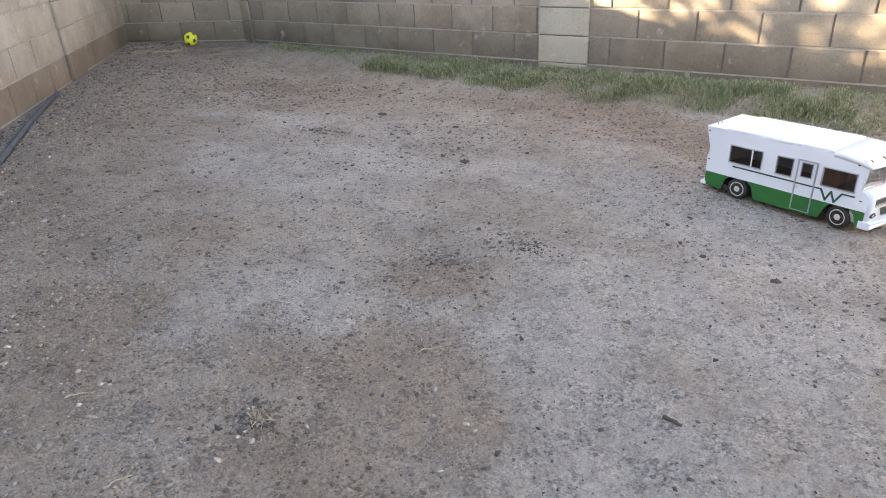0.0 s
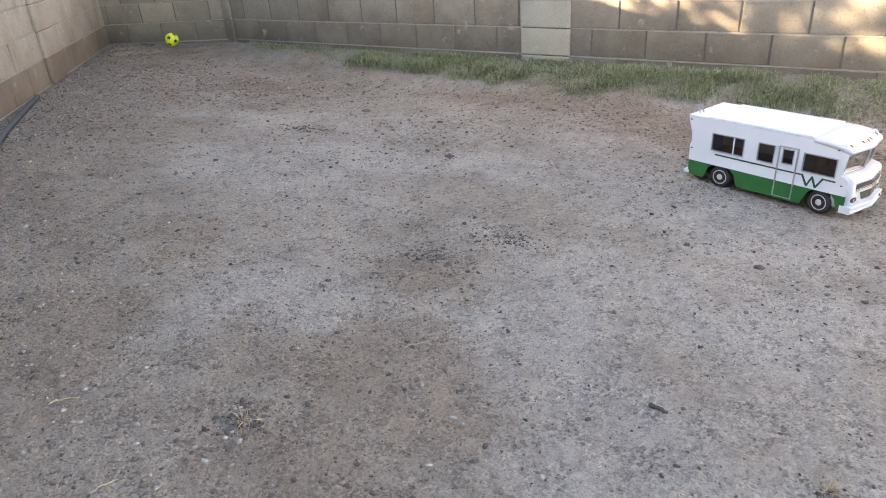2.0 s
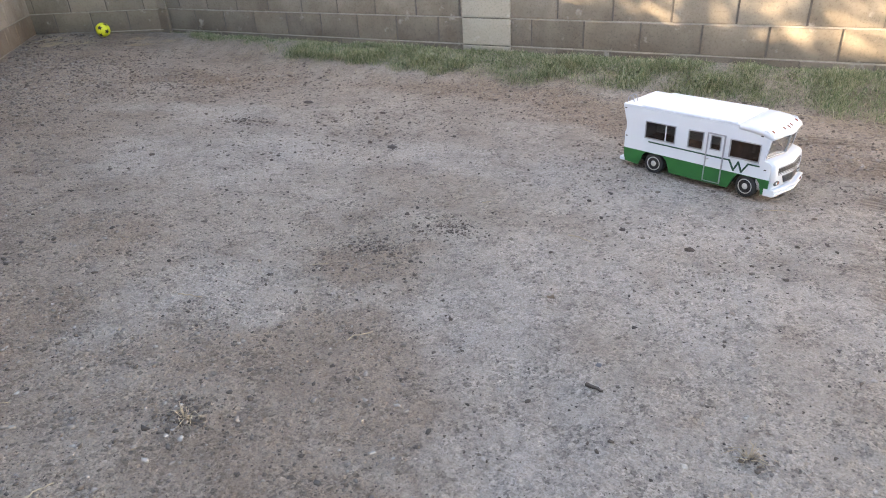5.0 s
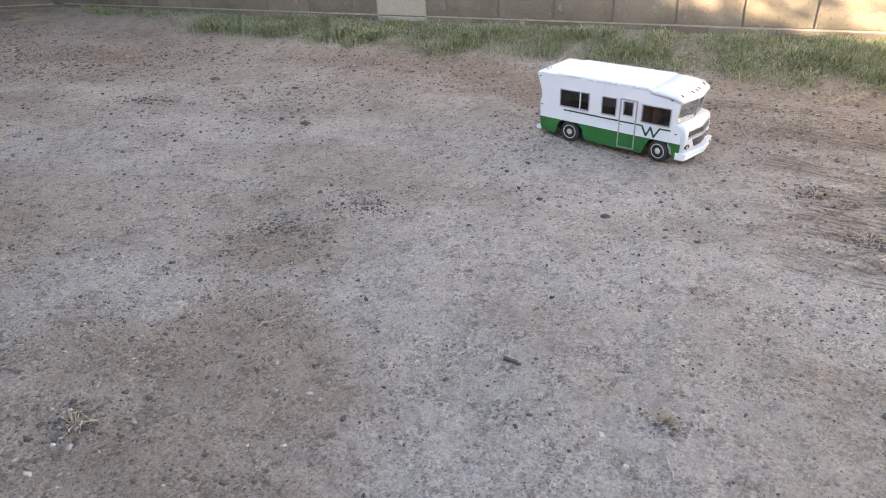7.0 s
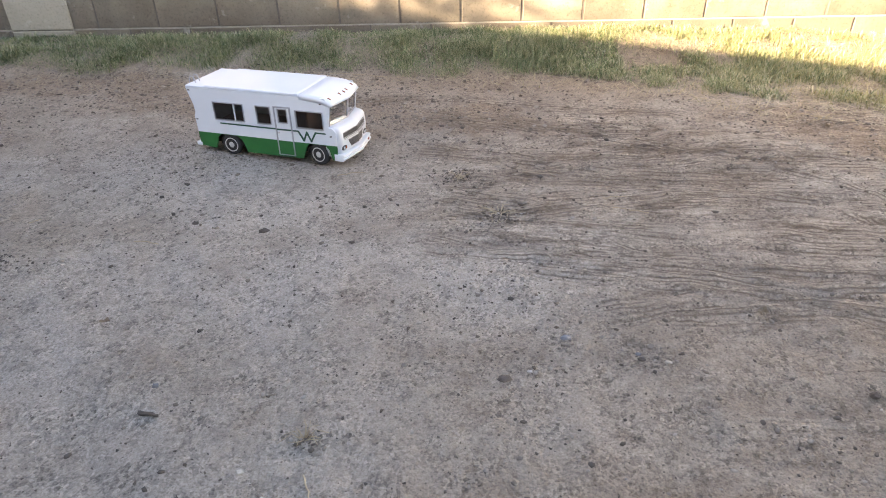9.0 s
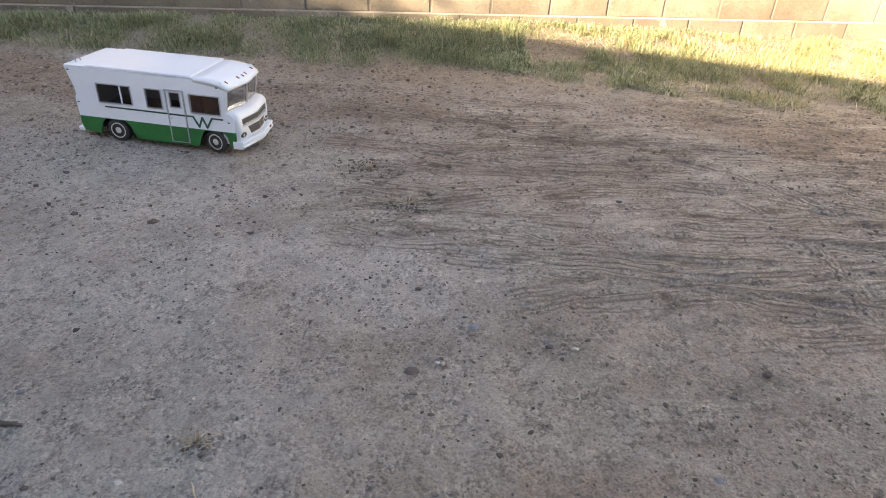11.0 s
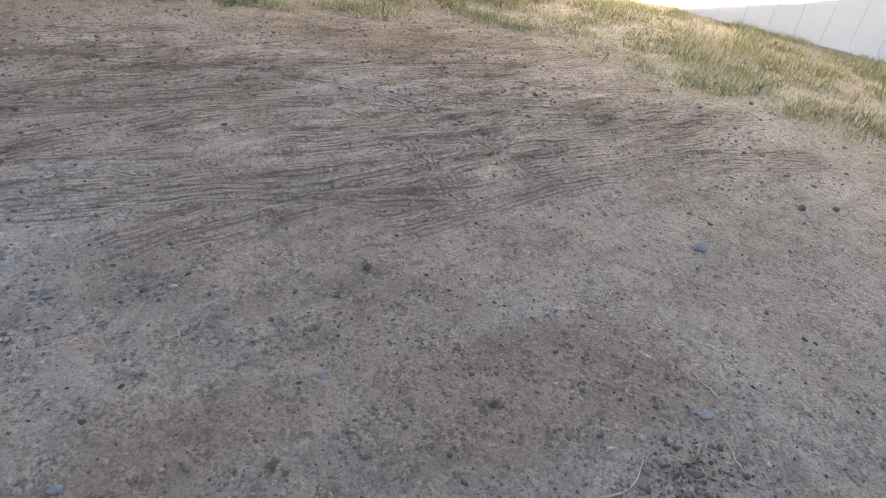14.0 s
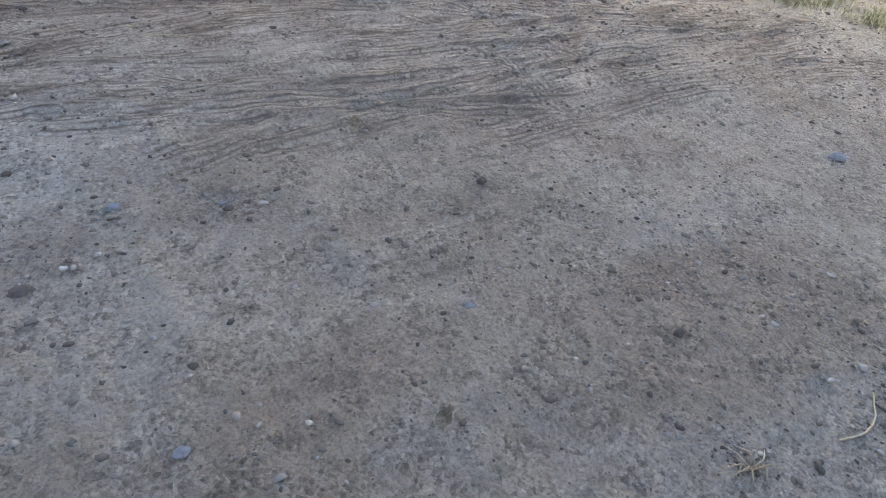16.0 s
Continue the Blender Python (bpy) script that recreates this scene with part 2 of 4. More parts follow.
def solid(name, bm, material, label, category, group="", kind="", m=None, smooth=False):
    ob = new(name, mesh_of(name, bm, material, smooth))
    if m is not None:
        ob.matrix_basis = m
    return tagged(ob, label, category, group, kind)


def box(bm, x0, x1, y0, y1, z0, z1, bevel=0.0, seg=1):
    v = [bm.verts.new((x, y, z)) for x in (x0, x1) for y in (y0, y1) for z in (z0, z1)]
    fs = [bm.faces.new([v[i] for i in q]) for q in ((0, 1, 3, 2), (4, 6, 7, 5), (0, 4, 5, 1), (2, 3, 7, 6), (0, 2, 6, 4), (1, 5, 7, 3))]
    if bevel:
        es = {e for f in fs for e in f.edges}
        bmesh.ops.bevel(bm, geom=list(es), offset=bevel, segments=seg, affect="EDGES", profile=0.5)
    return bm


def boxes(*a, bevel=0.0, seg=1):
    return box(bmesh.new(), *a, bevel=bevel, seg=seg)


def tube(bm, pts, r, n=8, taper=None):
    """A round bar along a line of points."""
    pts = [Vector(p) for p in pts]
    rings = []
    for i, p in enumerate(pts):
        d = (pts[min(i + 1, len(pts) - 1)] - pts[max(i - 1, 0)]).normalized()
        a = d.orthogonal().normalized() if i == 0 else (rings_a - d * rings_a.dot(d)).normalized()
        rings_a = a
        b = d.cross(a)
        q = r if taper is None else r + (taper - r) * i / (len(pts) - 1)
        rings.append([bm.verts.new(p + (a * math.cos(2 * math.pi * k / n) + b * math.sin(2 * math.pi * k / n)) * q) for k in range(n)])
    for s, t in zip(rings, rings[1:]):
        for k in range(n):
            bm.faces.new((s[k], s[(k + 1) % n], t[(k + 1) % n], t[k]))
    bm.faces.new(rings[0][::-1])
    bm.faces.new(rings[-1])
    return bm


def lathe(bm, profile, n=28, axis="y"):
    """Turns a profile of (radius, along) pairs round the axis."""
    rings = []
    for r, h in profile:
        ring = []
        for k in range(n):
            a = 2 * math.pi * k / n
            ring.append(bm.verts.new((r * math.cos(a), h, r * math.sin(a)) if axis == "y" else (h, r * math.cos(a), r * math.sin(a)) if axis == "x" else (r * math.cos(a), r * math.sin(a), h)))
        rings.append(ring)
    for s, t in zip(rings, rings[1:]):
        for k in range(n):
            bm.faces.new((s[k], s[(k + 1) % n], t[(k + 1) % n], t[k]))
    if profile[0][0] > 1e-6:
        bm.faces.new(rings[0])
    if profile[-1][0] > 1e-6:
        bm.faces.new(rings[-1][::-1])
    return bm


# ---- the lie of the land ----
CORNER = Vector((-6.72, -0.66))
BEND = Vector((-5.30, 0.0))
LEFT_DIR = Vector((1.8, -1.6)).normalized()
LEFT_OUT = Vector((-LEFT_DIR.y, LEFT_DIR.x))
LEFT_IN = LEFT_OUT if LEFT_OUT.x > 0 else -LEFT_OUT
FENCE_A, FENCE_B = Vector((5.22, 0.0)), Vector((7.62, -5.6))
FENCE_DIR = (FENCE_B - FENCE_A).normalized()


def smooth(a, b, x):
    t = np.clip((x - a) / (b - a), 0, 1)
    return t * t * (3 - 2 * t)


def lie(x, y):
    """The height of the ground: flat, rising to the walls."""
    back = 0.135 * smooth(-0.75, -0.05, y) * (1 - 0.5 * smooth(2.0, 4.5, x))
    d = (x - CORNER.x) * LEFT_IN.x + (y - CORNER.y) * LEFT_IN.y
    left = 0.19 * (1 - smooth(0.1, 2.4, d))
    return np.maximum(back, left) + 0.35 * np.minimum(back, left)


def lattice(seed, size=256):
    return np.random.RandomState(seed).rand(size, size)


LATTICES = [lattice(s) for s in range(6)]


def value_noise(x, y, k):
    g = LATTICES[k % 6]
    n = g.shape[0]
    xi, yi = np.floor(x).astype(int), np.floor(y).astype(int)
    fx, fy = x - xi, y - yi
    fx, fy = fx * fx * (3 - 2 * fx), fy * fy * (3 - 2 * fy)
    a, b = g[xi % n, yi % n], g[(xi + 1) % n, yi % n]
    c, d = g[xi % n, (yi + 1) % n], g[(xi + 1) % n, (yi + 1) % n]
    return (a * (1 - fx) + b * fx) * (1 - fy) + (c * (1 - fx) + d * fx) * fy


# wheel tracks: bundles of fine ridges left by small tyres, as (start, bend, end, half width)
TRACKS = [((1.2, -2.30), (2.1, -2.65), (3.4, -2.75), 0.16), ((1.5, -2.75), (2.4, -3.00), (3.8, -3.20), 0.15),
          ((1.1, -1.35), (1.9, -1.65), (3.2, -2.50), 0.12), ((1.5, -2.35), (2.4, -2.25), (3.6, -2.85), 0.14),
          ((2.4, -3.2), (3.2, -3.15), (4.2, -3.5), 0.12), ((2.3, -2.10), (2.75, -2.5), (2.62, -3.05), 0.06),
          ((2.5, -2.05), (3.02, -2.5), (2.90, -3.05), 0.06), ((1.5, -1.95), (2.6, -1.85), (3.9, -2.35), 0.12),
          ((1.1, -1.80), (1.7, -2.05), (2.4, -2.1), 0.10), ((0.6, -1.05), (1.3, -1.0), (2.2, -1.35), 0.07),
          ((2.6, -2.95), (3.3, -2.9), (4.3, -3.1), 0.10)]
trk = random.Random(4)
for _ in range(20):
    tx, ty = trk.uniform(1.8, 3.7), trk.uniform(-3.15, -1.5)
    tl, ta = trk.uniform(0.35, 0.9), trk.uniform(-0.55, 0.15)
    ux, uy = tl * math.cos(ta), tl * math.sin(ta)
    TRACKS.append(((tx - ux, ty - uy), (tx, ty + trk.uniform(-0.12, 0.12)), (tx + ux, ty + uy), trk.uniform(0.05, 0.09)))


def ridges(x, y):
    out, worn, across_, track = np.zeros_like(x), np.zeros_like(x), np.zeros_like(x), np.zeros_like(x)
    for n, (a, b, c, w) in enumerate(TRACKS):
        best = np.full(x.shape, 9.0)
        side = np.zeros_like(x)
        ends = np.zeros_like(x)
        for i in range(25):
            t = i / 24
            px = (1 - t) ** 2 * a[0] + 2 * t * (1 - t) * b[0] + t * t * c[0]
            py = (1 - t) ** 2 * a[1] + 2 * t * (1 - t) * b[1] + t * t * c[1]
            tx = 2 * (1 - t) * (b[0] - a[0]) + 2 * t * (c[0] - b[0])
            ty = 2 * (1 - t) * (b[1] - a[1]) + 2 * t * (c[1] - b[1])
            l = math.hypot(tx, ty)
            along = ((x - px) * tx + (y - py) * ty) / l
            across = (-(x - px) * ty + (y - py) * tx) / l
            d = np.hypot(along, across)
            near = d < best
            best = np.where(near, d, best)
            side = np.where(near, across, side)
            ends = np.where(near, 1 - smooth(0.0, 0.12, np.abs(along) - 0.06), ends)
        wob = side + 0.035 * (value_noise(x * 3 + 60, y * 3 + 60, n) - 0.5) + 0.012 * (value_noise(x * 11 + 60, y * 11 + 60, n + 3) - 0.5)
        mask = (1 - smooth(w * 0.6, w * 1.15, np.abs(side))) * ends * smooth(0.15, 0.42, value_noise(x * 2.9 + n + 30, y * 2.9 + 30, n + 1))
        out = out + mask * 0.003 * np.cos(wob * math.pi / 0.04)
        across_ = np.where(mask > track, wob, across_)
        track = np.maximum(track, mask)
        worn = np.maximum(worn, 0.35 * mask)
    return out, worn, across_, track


def relief(x, y):
    h = 0.030 * (value_noise(x * 1.1 + 40, y * 1.1 + 40, 0) - 0.5) + 0.012 * (value_noise(x * 4 + 80, y * 4 + 60, 1) - 0.5)
    h += 0.007 * (value_noise(x * 12 + 90, y * 12 + 90, 2) - 0.5) + 0.005 * (value_noise(x * 28 + 30, y * 28 + 30, 3) - 0.5)
    lump = value_noise(x * 19 + 11, y * 19 + 77, 4)
    u, v = x * 0.97 - y * 0.24 + 30, x * 0.24 + y * 0.97 + 60
    drag = value_noise(u * 3.2, v * 13, 5) + 0.6 * value_noise(u * 8, v * 34, 2) - 0.8
    return h + 0.004 * smooth(0.78, 0.98, lump) + 0.011 * drag * stirred(x, y)


def stirred(x, y):
    """Where turning wheels have loosened the soil, 0 to 1."""
    edge = 0.9 * (value_noise(x * 1.3 + 70, y * 1.3 + 50, 3) - 0.5)
    zone = smooth(0.85, 1.7, x + edge) * smooth(-4.1, -3.3, y + 0.6 * edge) * (1 - smooth(-1.5, -0.85, y + 0.4 * edge)) * (1 - smooth(3.8, 4.6, x))
    return zone * (0.45 + 0.55 * smooth(0.25, 0.6, value_noise(x * 2.1 + 20, y * 3.4 + 90, 1)))


# brown and pale patches of the soil, as (x, y, half length, half width, turn in degrees)
BROWN = [(2.15, -3.95, 0.55, 0.30, -20), (1.45, -3.75, 0.35, 0.25, 0), (-0.38, -3.65, 0.42, 0.40, 0), (-0.15, -4.10, 0.50, 0.26, 0), (-0.62, -3.05, 0.30, 0.16, 20), (0.30, -1.15, 1.30, 0.30, -8), (-0.95, -0.78, 1.3, 0.20, -3), (-1.25, -4.05, 0.45, 0.30, 0),
         (-2.35, -1.90, 0.16, 0.07, 0), (1.15, -1.35, 0.55, 0.28, 0), (3.3, -1.75, 1.1, 0.30, -20), (-1.6, -3.55, 0.30, 0.22, 0), (-3.6, -1.2, 0.7, 0.3, 20), (0.50, -3.85, 0.22, 0.10, 10)]
PALE = [(-1.9, -2.40, 0.75, 0.40, 25), (0.20, -2.85, 0.50, 0.34, 10), (-0.10, -3.20, 0.30, 0.16, 0), (-2.75, -1.85, 0.60, 0.26, 15), (0.65, -2.85, 0.40, 0.30, 0), (0.35, -2.25, 0.55, 0.22, 0),
        (1.25, -2.75, 0.45, 0.30, -10), (-0.95, -3.55, 0.22, 0.28, 0), (-0.7, -1.95, 0.6, 0.25, 0), (2.85, -2.25, 0.45, 0.12, -20)]


def patches(x, y, spots):
    out = np.zeros_like(x)
    wx = x + 0.30 * (value_noise(x * 3.1 + 40, y * 3.1 + 40, 2) - 0.5) + 0.12 * (value_noise(x * 9 + 40, y * 9 + 60, 4) - 0.5)
    wy = y + 0.30 * (value_noise(x * 3.1 + 80, y * 3.1 + 20, 0) - 0.5) + 0.12 * (value_noise(x * 9 + 10, y * 9 + 90, 1) - 0.5)
    for px, py, a, b, turn in spots:
        ca, sa = math.cos(radians(turn)), math.sin(radians(turn))
        d = np.hypot(((wx - px) * ca + (wy - py) * sa) / a, ((wy - py) * ca - (wx - px) * sa) / b)
        out = np.maximum(out, 1 - smooth(0.45, 1.35, d))
    return out


def ground_z(x, y):
    p, q = np.array([float(x)]), np.array([float(y)])
    return float((lie(p, q) + relief(p, q))[0])


def build_ground():
    def axis(runs, far):
        mid = np.concatenate([np.arange(p, q - 1e-6, d) for p, q, d in runs])
        a, b, step = mid[0], mid[-1], runs[0][2]
        grow = []
        s, p = step, 0.0
        while p < far:
            s *= 1.16
            p += s
            grow.append(p)
        grow = np.array(grow)
        return np.concatenate([(a - grow)[::-1], mid, b + grow])
    xs = axis([(-4.4, 0.8, 0.018), (0.8, 4.4, 0.010), (4.4, 5.4, 0.018)], 400)
    ys = axis([(-4.75, -3.7, 0.013), (-3.7, -1.3, 0.0065), (-1.3, 0.1, 0.018)], 400)
    gx, gy = np.meshgrid(xs, ys, indexing="ij")
    near = np.exp(-np.maximum(0, np.hypot(gx, gy + 2.5) - 8) / 6)
    z = lie(gx, gy) + relief(gx, gy) * near
    box_ = (gx > 0.5) & (gx < 4.8) & (gy > -4.8) & (gy < -1)
    worn = np.zeros_like(z)
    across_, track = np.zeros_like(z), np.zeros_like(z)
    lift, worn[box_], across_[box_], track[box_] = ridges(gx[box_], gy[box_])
    z[box_] += lift
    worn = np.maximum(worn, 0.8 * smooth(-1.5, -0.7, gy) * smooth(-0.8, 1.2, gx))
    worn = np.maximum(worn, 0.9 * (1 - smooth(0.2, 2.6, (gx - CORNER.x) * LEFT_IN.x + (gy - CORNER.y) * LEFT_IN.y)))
    worn = np.maximum(worn, (0.05 + 0.42 * value_noise(gx * 1.7 + 60, gy * 1.7 + 60, 1)) * smooth(0.6, 2.0, gx))
    worn = np.maximum(worn, 0.45 * smooth(0.45, 0.75, value_noise(gx * 0.9 + 35, gy * 0.9 + 45, 5)))
    worn = np.maximum(worn, 0.85 * patches(gx, gy, BROWN))
    pale = patches(gx, gy, PALE) * near
    worn *= 1 - 0.6 * pale
    stir = stirred(gx, gy) * near
    nx, ny = len(xs), len(ys)
    co = np.stack([gx, gy, z], -1).reshape(-1, 3)
    i = np.arange(nx * ny).reshape(nx, ny)
    f = np.stack([i[:-1, :-1], i[1:, :-1], i[1:, 1:], i[:-1, 1:]], -1).reshape(-1, 4)
    me = bpy.data.meshes.new("ground")
    me.vertices.add(len(co))
    me.vertices.foreach_set("co", co.ravel())
    me.loops.add(f.size)
    me.loops.foreach_set("vertex_index", f.ravel())
    me.polygons.add(len(f))
    me.polygons.foreach_set("loop_start", np.arange(0, f.size, 4))
    me.polygons.foreach_set("use_smooth", np.ones(len(f), bool))
    me.update()
    me.validate()
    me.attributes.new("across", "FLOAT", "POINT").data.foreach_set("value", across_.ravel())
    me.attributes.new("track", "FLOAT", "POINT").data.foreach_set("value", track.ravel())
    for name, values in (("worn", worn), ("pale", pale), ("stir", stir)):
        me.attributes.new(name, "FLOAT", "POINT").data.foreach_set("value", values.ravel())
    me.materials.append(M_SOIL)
    return tagged(new("ground", me), "bare dry grey-brown soil with clods and tyre ridges", "ground", kind="structure")


build_ground()

# ---- block walls ----
BL, BH, BT = 0.4064, 0.2032, 0.15
Z0 = 0.19 - 2 * BH


def block_mesh(name, length, material, depth=0.03):
    bm = bmesh.new()
    box(bm, 0.006, length - 0.006, 0, depth, 0.005, BH - 0.005, bevel=0.004)
    return mesh_of(name, bm, material)


BLOCKS = {}


def lay(parent, origin, along, length, courses, material, phase, tilt_seed, name="block"):
    """Lays courses of blocks in running bond on the face of a wall core; local x runs along the wall, local -y is the face."""
    rnd = random.Random(tilt_seed)
    for c in range(courses):
        used = M_BASE if material is M_LEFT and c < 3 else material
        x = -((phase + (c % 2) * BL / 2) % BL)
        while x < length - 0.02:
            a, b = max(x, 0), min(x + BL, length)
            if b - a > 0.03:
                key = (round(b - a, 3), used.name)
                if key not in BLOCKS:
                    BLOCKS[key] = block_mesh(name, b - a, used)
                ob = new(name, BLOCKS[key])
                ob.parent = parent
                ob.matrix_basis = pose(a, -0.03 + rnd.uniform(-0.003, 0.003), Z0 + c * BH, 0, rnd.uniform(-0.25, 0.25), rnd.uniform(-0.3, 0.3))
            x += BL


def wall(name, p, q, courses, material, mortar, phase, label, seed):
    d = q - p
    m = pose(p.x, p.y, 0, 0, 0, math.degrees(math.atan2(d.y, d.x)))
    bm = boxes(0, d.length, -0.024, 0.12, Z0 - 0.1, Z0 + courses * BH + 0.0)
    ob = solid(name, bm, mortar, label, "wall", kind="structure", m=m)
    lay(ob, p, d, d.length, courses, material, phase, seed)
    bed = bmesh.new()
    for c in range(1, courses):
        box(bed, 0.002, d.length - 0.002, -0.0285, -0.02, Z0 + c * BH - 0.005, Z0 + c * BH + 0.005)
    part("mortar_bed", bed, M_BED, ob, "pale mortar bed joints")
    cap = boxes(-0.01, d.length + 0.01, -0.05, 0.14, Z0 + courses * BH + 0.001, Z0 + courses * BH + 0.05, bevel=0.006)
    part("wall_cap", cap, material, ob)
    return ob


def pilaster(x, y, rz, courses, material, mortar, label, width=0.41, proud=0.10):
    ob = solid("pilaster", boxes(0.01, width - 0.01, -proud + 0.008, 0.1, Z0 - 0.1, Z0 + courses * BH + 0.02), mortar, label, "pilaster", kind="structure", m=pose(x, y, 0, 0, 0, rz))
    me = mesh_of("block", boxes(0.0, width, -proud, -0.032, 0.003, BH - 0.003, bevel=0.005), material)
    low = mesh_of("block", boxes(0.0, width, -proud, -0.032, 0.003, BH - 0.003, bevel=0.005), M_BASE)
    for c in range(courses):
        b = new("block", low if material is M_LEFT and c < 3 else me)
        b.parent = ob
        b.matrix_basis = pose(random.uniform(-0.002, 0.002), 0, Z0 + c * BH)
    return ob


COURSES = 11
wall("wall_back", BEND, FENCE_A, COURSES, M_BLOCK, M_MORTAR, (BEND.x + 5 * BL * 3) % BL + 0.0, "grey-tan concrete block wall with damp-stained lower courses", 1)
wall("wall_back_end", CORNER, BEND, COURSES, M_BLOCK, M_MORTAR, 0.1, "grey-tan concrete block wall turning in to the corner", 2)
LEFT_END = CORNER + LEFT_DIR * 7.6
wall("wall_left", LEFT_END, CORNER, COURSES, M_LEFT, M_MORTAR_TAN, 0.05, "warm tan concrete block wall with brown stained base", 3)
pilaster(-1.80, 0.0, 0, COURSES, M_PILASTER, M_MORTAR, "pale concrete block pilaster in the back wall", 0.415, 0.05)
pilaster(-5.62, -0.01, 0, COURSES, M_BLOCK, M_MORTAR, "grey block pilaster where the back wall bends", 0.36, 0.06)
e = CORNER + LEFT_DIR * 2.35
pilaster(e.x, e.y, math.degrees(math.atan2(-LEFT_DIR.y, -LEFT_DIR.x)), COURSES, M_LEFT, M_MORTAR_TAN, "tan block pilaster in the side wall", 0.41, 0.06)


def vinyl_fence():
    d = FENCE_B - FENCE_A
    rz = math.degrees(math.atan2(d.y, d.x))
    ob = thing("vinyl_fence", pose(FENCE_A.x, FENCE_A.y, 0, 0, 0, rz), "white vinyl privacy fence of upright tongue boards", "fence", kind="structure")
    n = int(d.length / 0.178)
    me = mesh_of("board", boxes(0.0008, 0.1772, -0.012, 0.012, -0.1, 1.78, bevel=0.002), M_VINYL)
    for i in range(n):
        b = new("board", me)
        b.parent = ob
        b.matrix_basis = pose(i * 0.178, random.uniform(-0.0015, 0.0015), 0)
    part("backing", boxes(0, d.length, 0.004, 0.010, -0.1, 1.76), M_VINYL, ob)
    part("top_rail", boxes(0, d.length, -0.022, 0.022, 1.75, 1.86, bevel=0.004), M_VINYL, ob)


vinyl_fence()

# the house behind, whose eave keeps the sun off the yard
HOUSE_A, HOUSE_B = Vector((-11.0, -2.19)), Vector((12.0, -11.39))
hd = HOUSE_B - HOUSE_A
hm = pose(HOUSE_A.x, HOUSE_A.y, 0, 0, 0, math.degrees(math.atan2(hd.y, hd.x)))
house = thing("house", hm, "plain tan stuccoed house wall closing the yard", "house", kind="structure")
part("wall", boxes(0, hd.length, -0.75, -0.55, -0.2, 2.98), M_STUCCO, house)
bm = bmesh.new()
vs = [bm.verts.new(v) for x in (-0.2, hd.length + 0.2) for v in ((x, 0, 2.92), (x, 0, 3.0), (x, -4.0, 4.3), (x, -8.0, 3.0), (x, -8.0, 2.92))]
for q in ((0, 1, 6, 5), (1, 2, 7, 6), (2, 3, 8, 7), (3, 4, 9, 8), (4, 0, 5, 9)):
    bm.faces.new([vs[k] for k in q])
bm.faces.new(vs[:5])
bm.faces.new(vs[5:])
part("roof", bm, M_ROOF, house)
part("wall", boxes(0, hd.length, -7.6, -7.4, -0.2, 2.98), M_STUCCO, house)


def tree(x, y, top, radius, leaves, seed):
    rnd = random.Random(seed)
    ob = thing("tree", pose(x, y, lie(np.array([x]), np.array([y]))[0] - 0.05), "broad-leaved tree behind the side wall", "tree")
    bm = bmesh.new()
    tube(bm, [(0, 0, 0), (0.03, 0.02, 0.8), (-0.02, 0.05, 1.6), (0.05, 0, top - radius)], 0.11, 10, 0.06)
    tips = []
    for k in range(14):
        a, h = rnd.uniform(0, 6.28), rnd.uniform(top - 2 * radius, top - radius * 0.5)
        r = radius * rnd.uniform(0.5, 0.95)
        tip = Vector((r * math.cos(a), r * math.sin(a), h + rnd.uniform(0.1, 0.7)))
        root = Vector((0.02, 0.02, max(1.2, min(top - radius, h - 0.5))))
        mid = root.lerp(tip, 0.5) + Vector((0, 0, 0.12))
        tube(bm, [root, mid, tip], 0.035, 6, 0.01)
        tips += [tip, mid, mid.lerp(tip, 0.5)]
    part("trunk", bm, M_BARK, ob, smooth=True)
    co, fa = [], []
    for k in range(leaves):
        c = rnd.choice(tips) + Vector((rnd.gauss(0, 0.24), rnd.gauss(0, 0.24), rnd.gauss(0, 0.20)))
        u = Vector((rnd.gauss(0, 1), rnd.gauss(0, 1), rnd.gauss(0, 1))).normalized()
        w = u.orthogonal().normalized()
        s = rnd.uniform(0.03, 0.055)
        i = len(co)
        co += [c - u * s, c + w * s * 0.45, c + u * s, c - w * s * 0.45]
        fa.append((i, i + 1, i + 2, i + 3))
    me = bpy.data.meshes.new("crown")
    me.from_pydata(co, [], fa)
    me.materials.append(M_LEAF)
    crown = new("crown", me)
    crown.parent = ob


tree(-5.75, -3.45, 4.3, 1.15, 3600, 5)


# ---- grass and litter ----
def tri_mesh(name, co, tris):
    me = bpy.data.meshes.new(name)
    me.vertices.add(len(co))
    me.vertices.foreach_set("co", np.asarray(co, float).ravel())
    me.loops.add(tris.size)
    me.loops.foreach_set("vertex_index", np.asarray(tris, np.int32).ravel())
    me.polygons.add(len(tris))
    me.polygons.foreach_set("loop_start", np.arange(0, tris.size, 3))
    me.update()
    return me


def front_edge(x):
    """The front limit of the grass, in y, along the back wall."""
    px = [-5.6, -5.0, -3.4, -2.4, -1.4, 0.1, 1.15, 1.84, 2.38, 2.86, 3.3, 3.85, 4.15, 4.4]
    py = [-0.02, -0.06, -0.28, -0.38, -0.43, -0.44, -0.56, -0.60, -0.95, -1.25, -1.3, -1.4, -1.75, -2.4]
    return np.interp(x, px, py)


def side_edge(y):
    """The limit of the grass beside the fence, in x, for y in front of the bank."""
    return np.interp(-y, [1.4, 1.8, 2.3, 2.8, 3.3, 3.9, 4.8], [4.05, 4.3, 4.32, 4.5, 4.72, 4.95, 5.5])


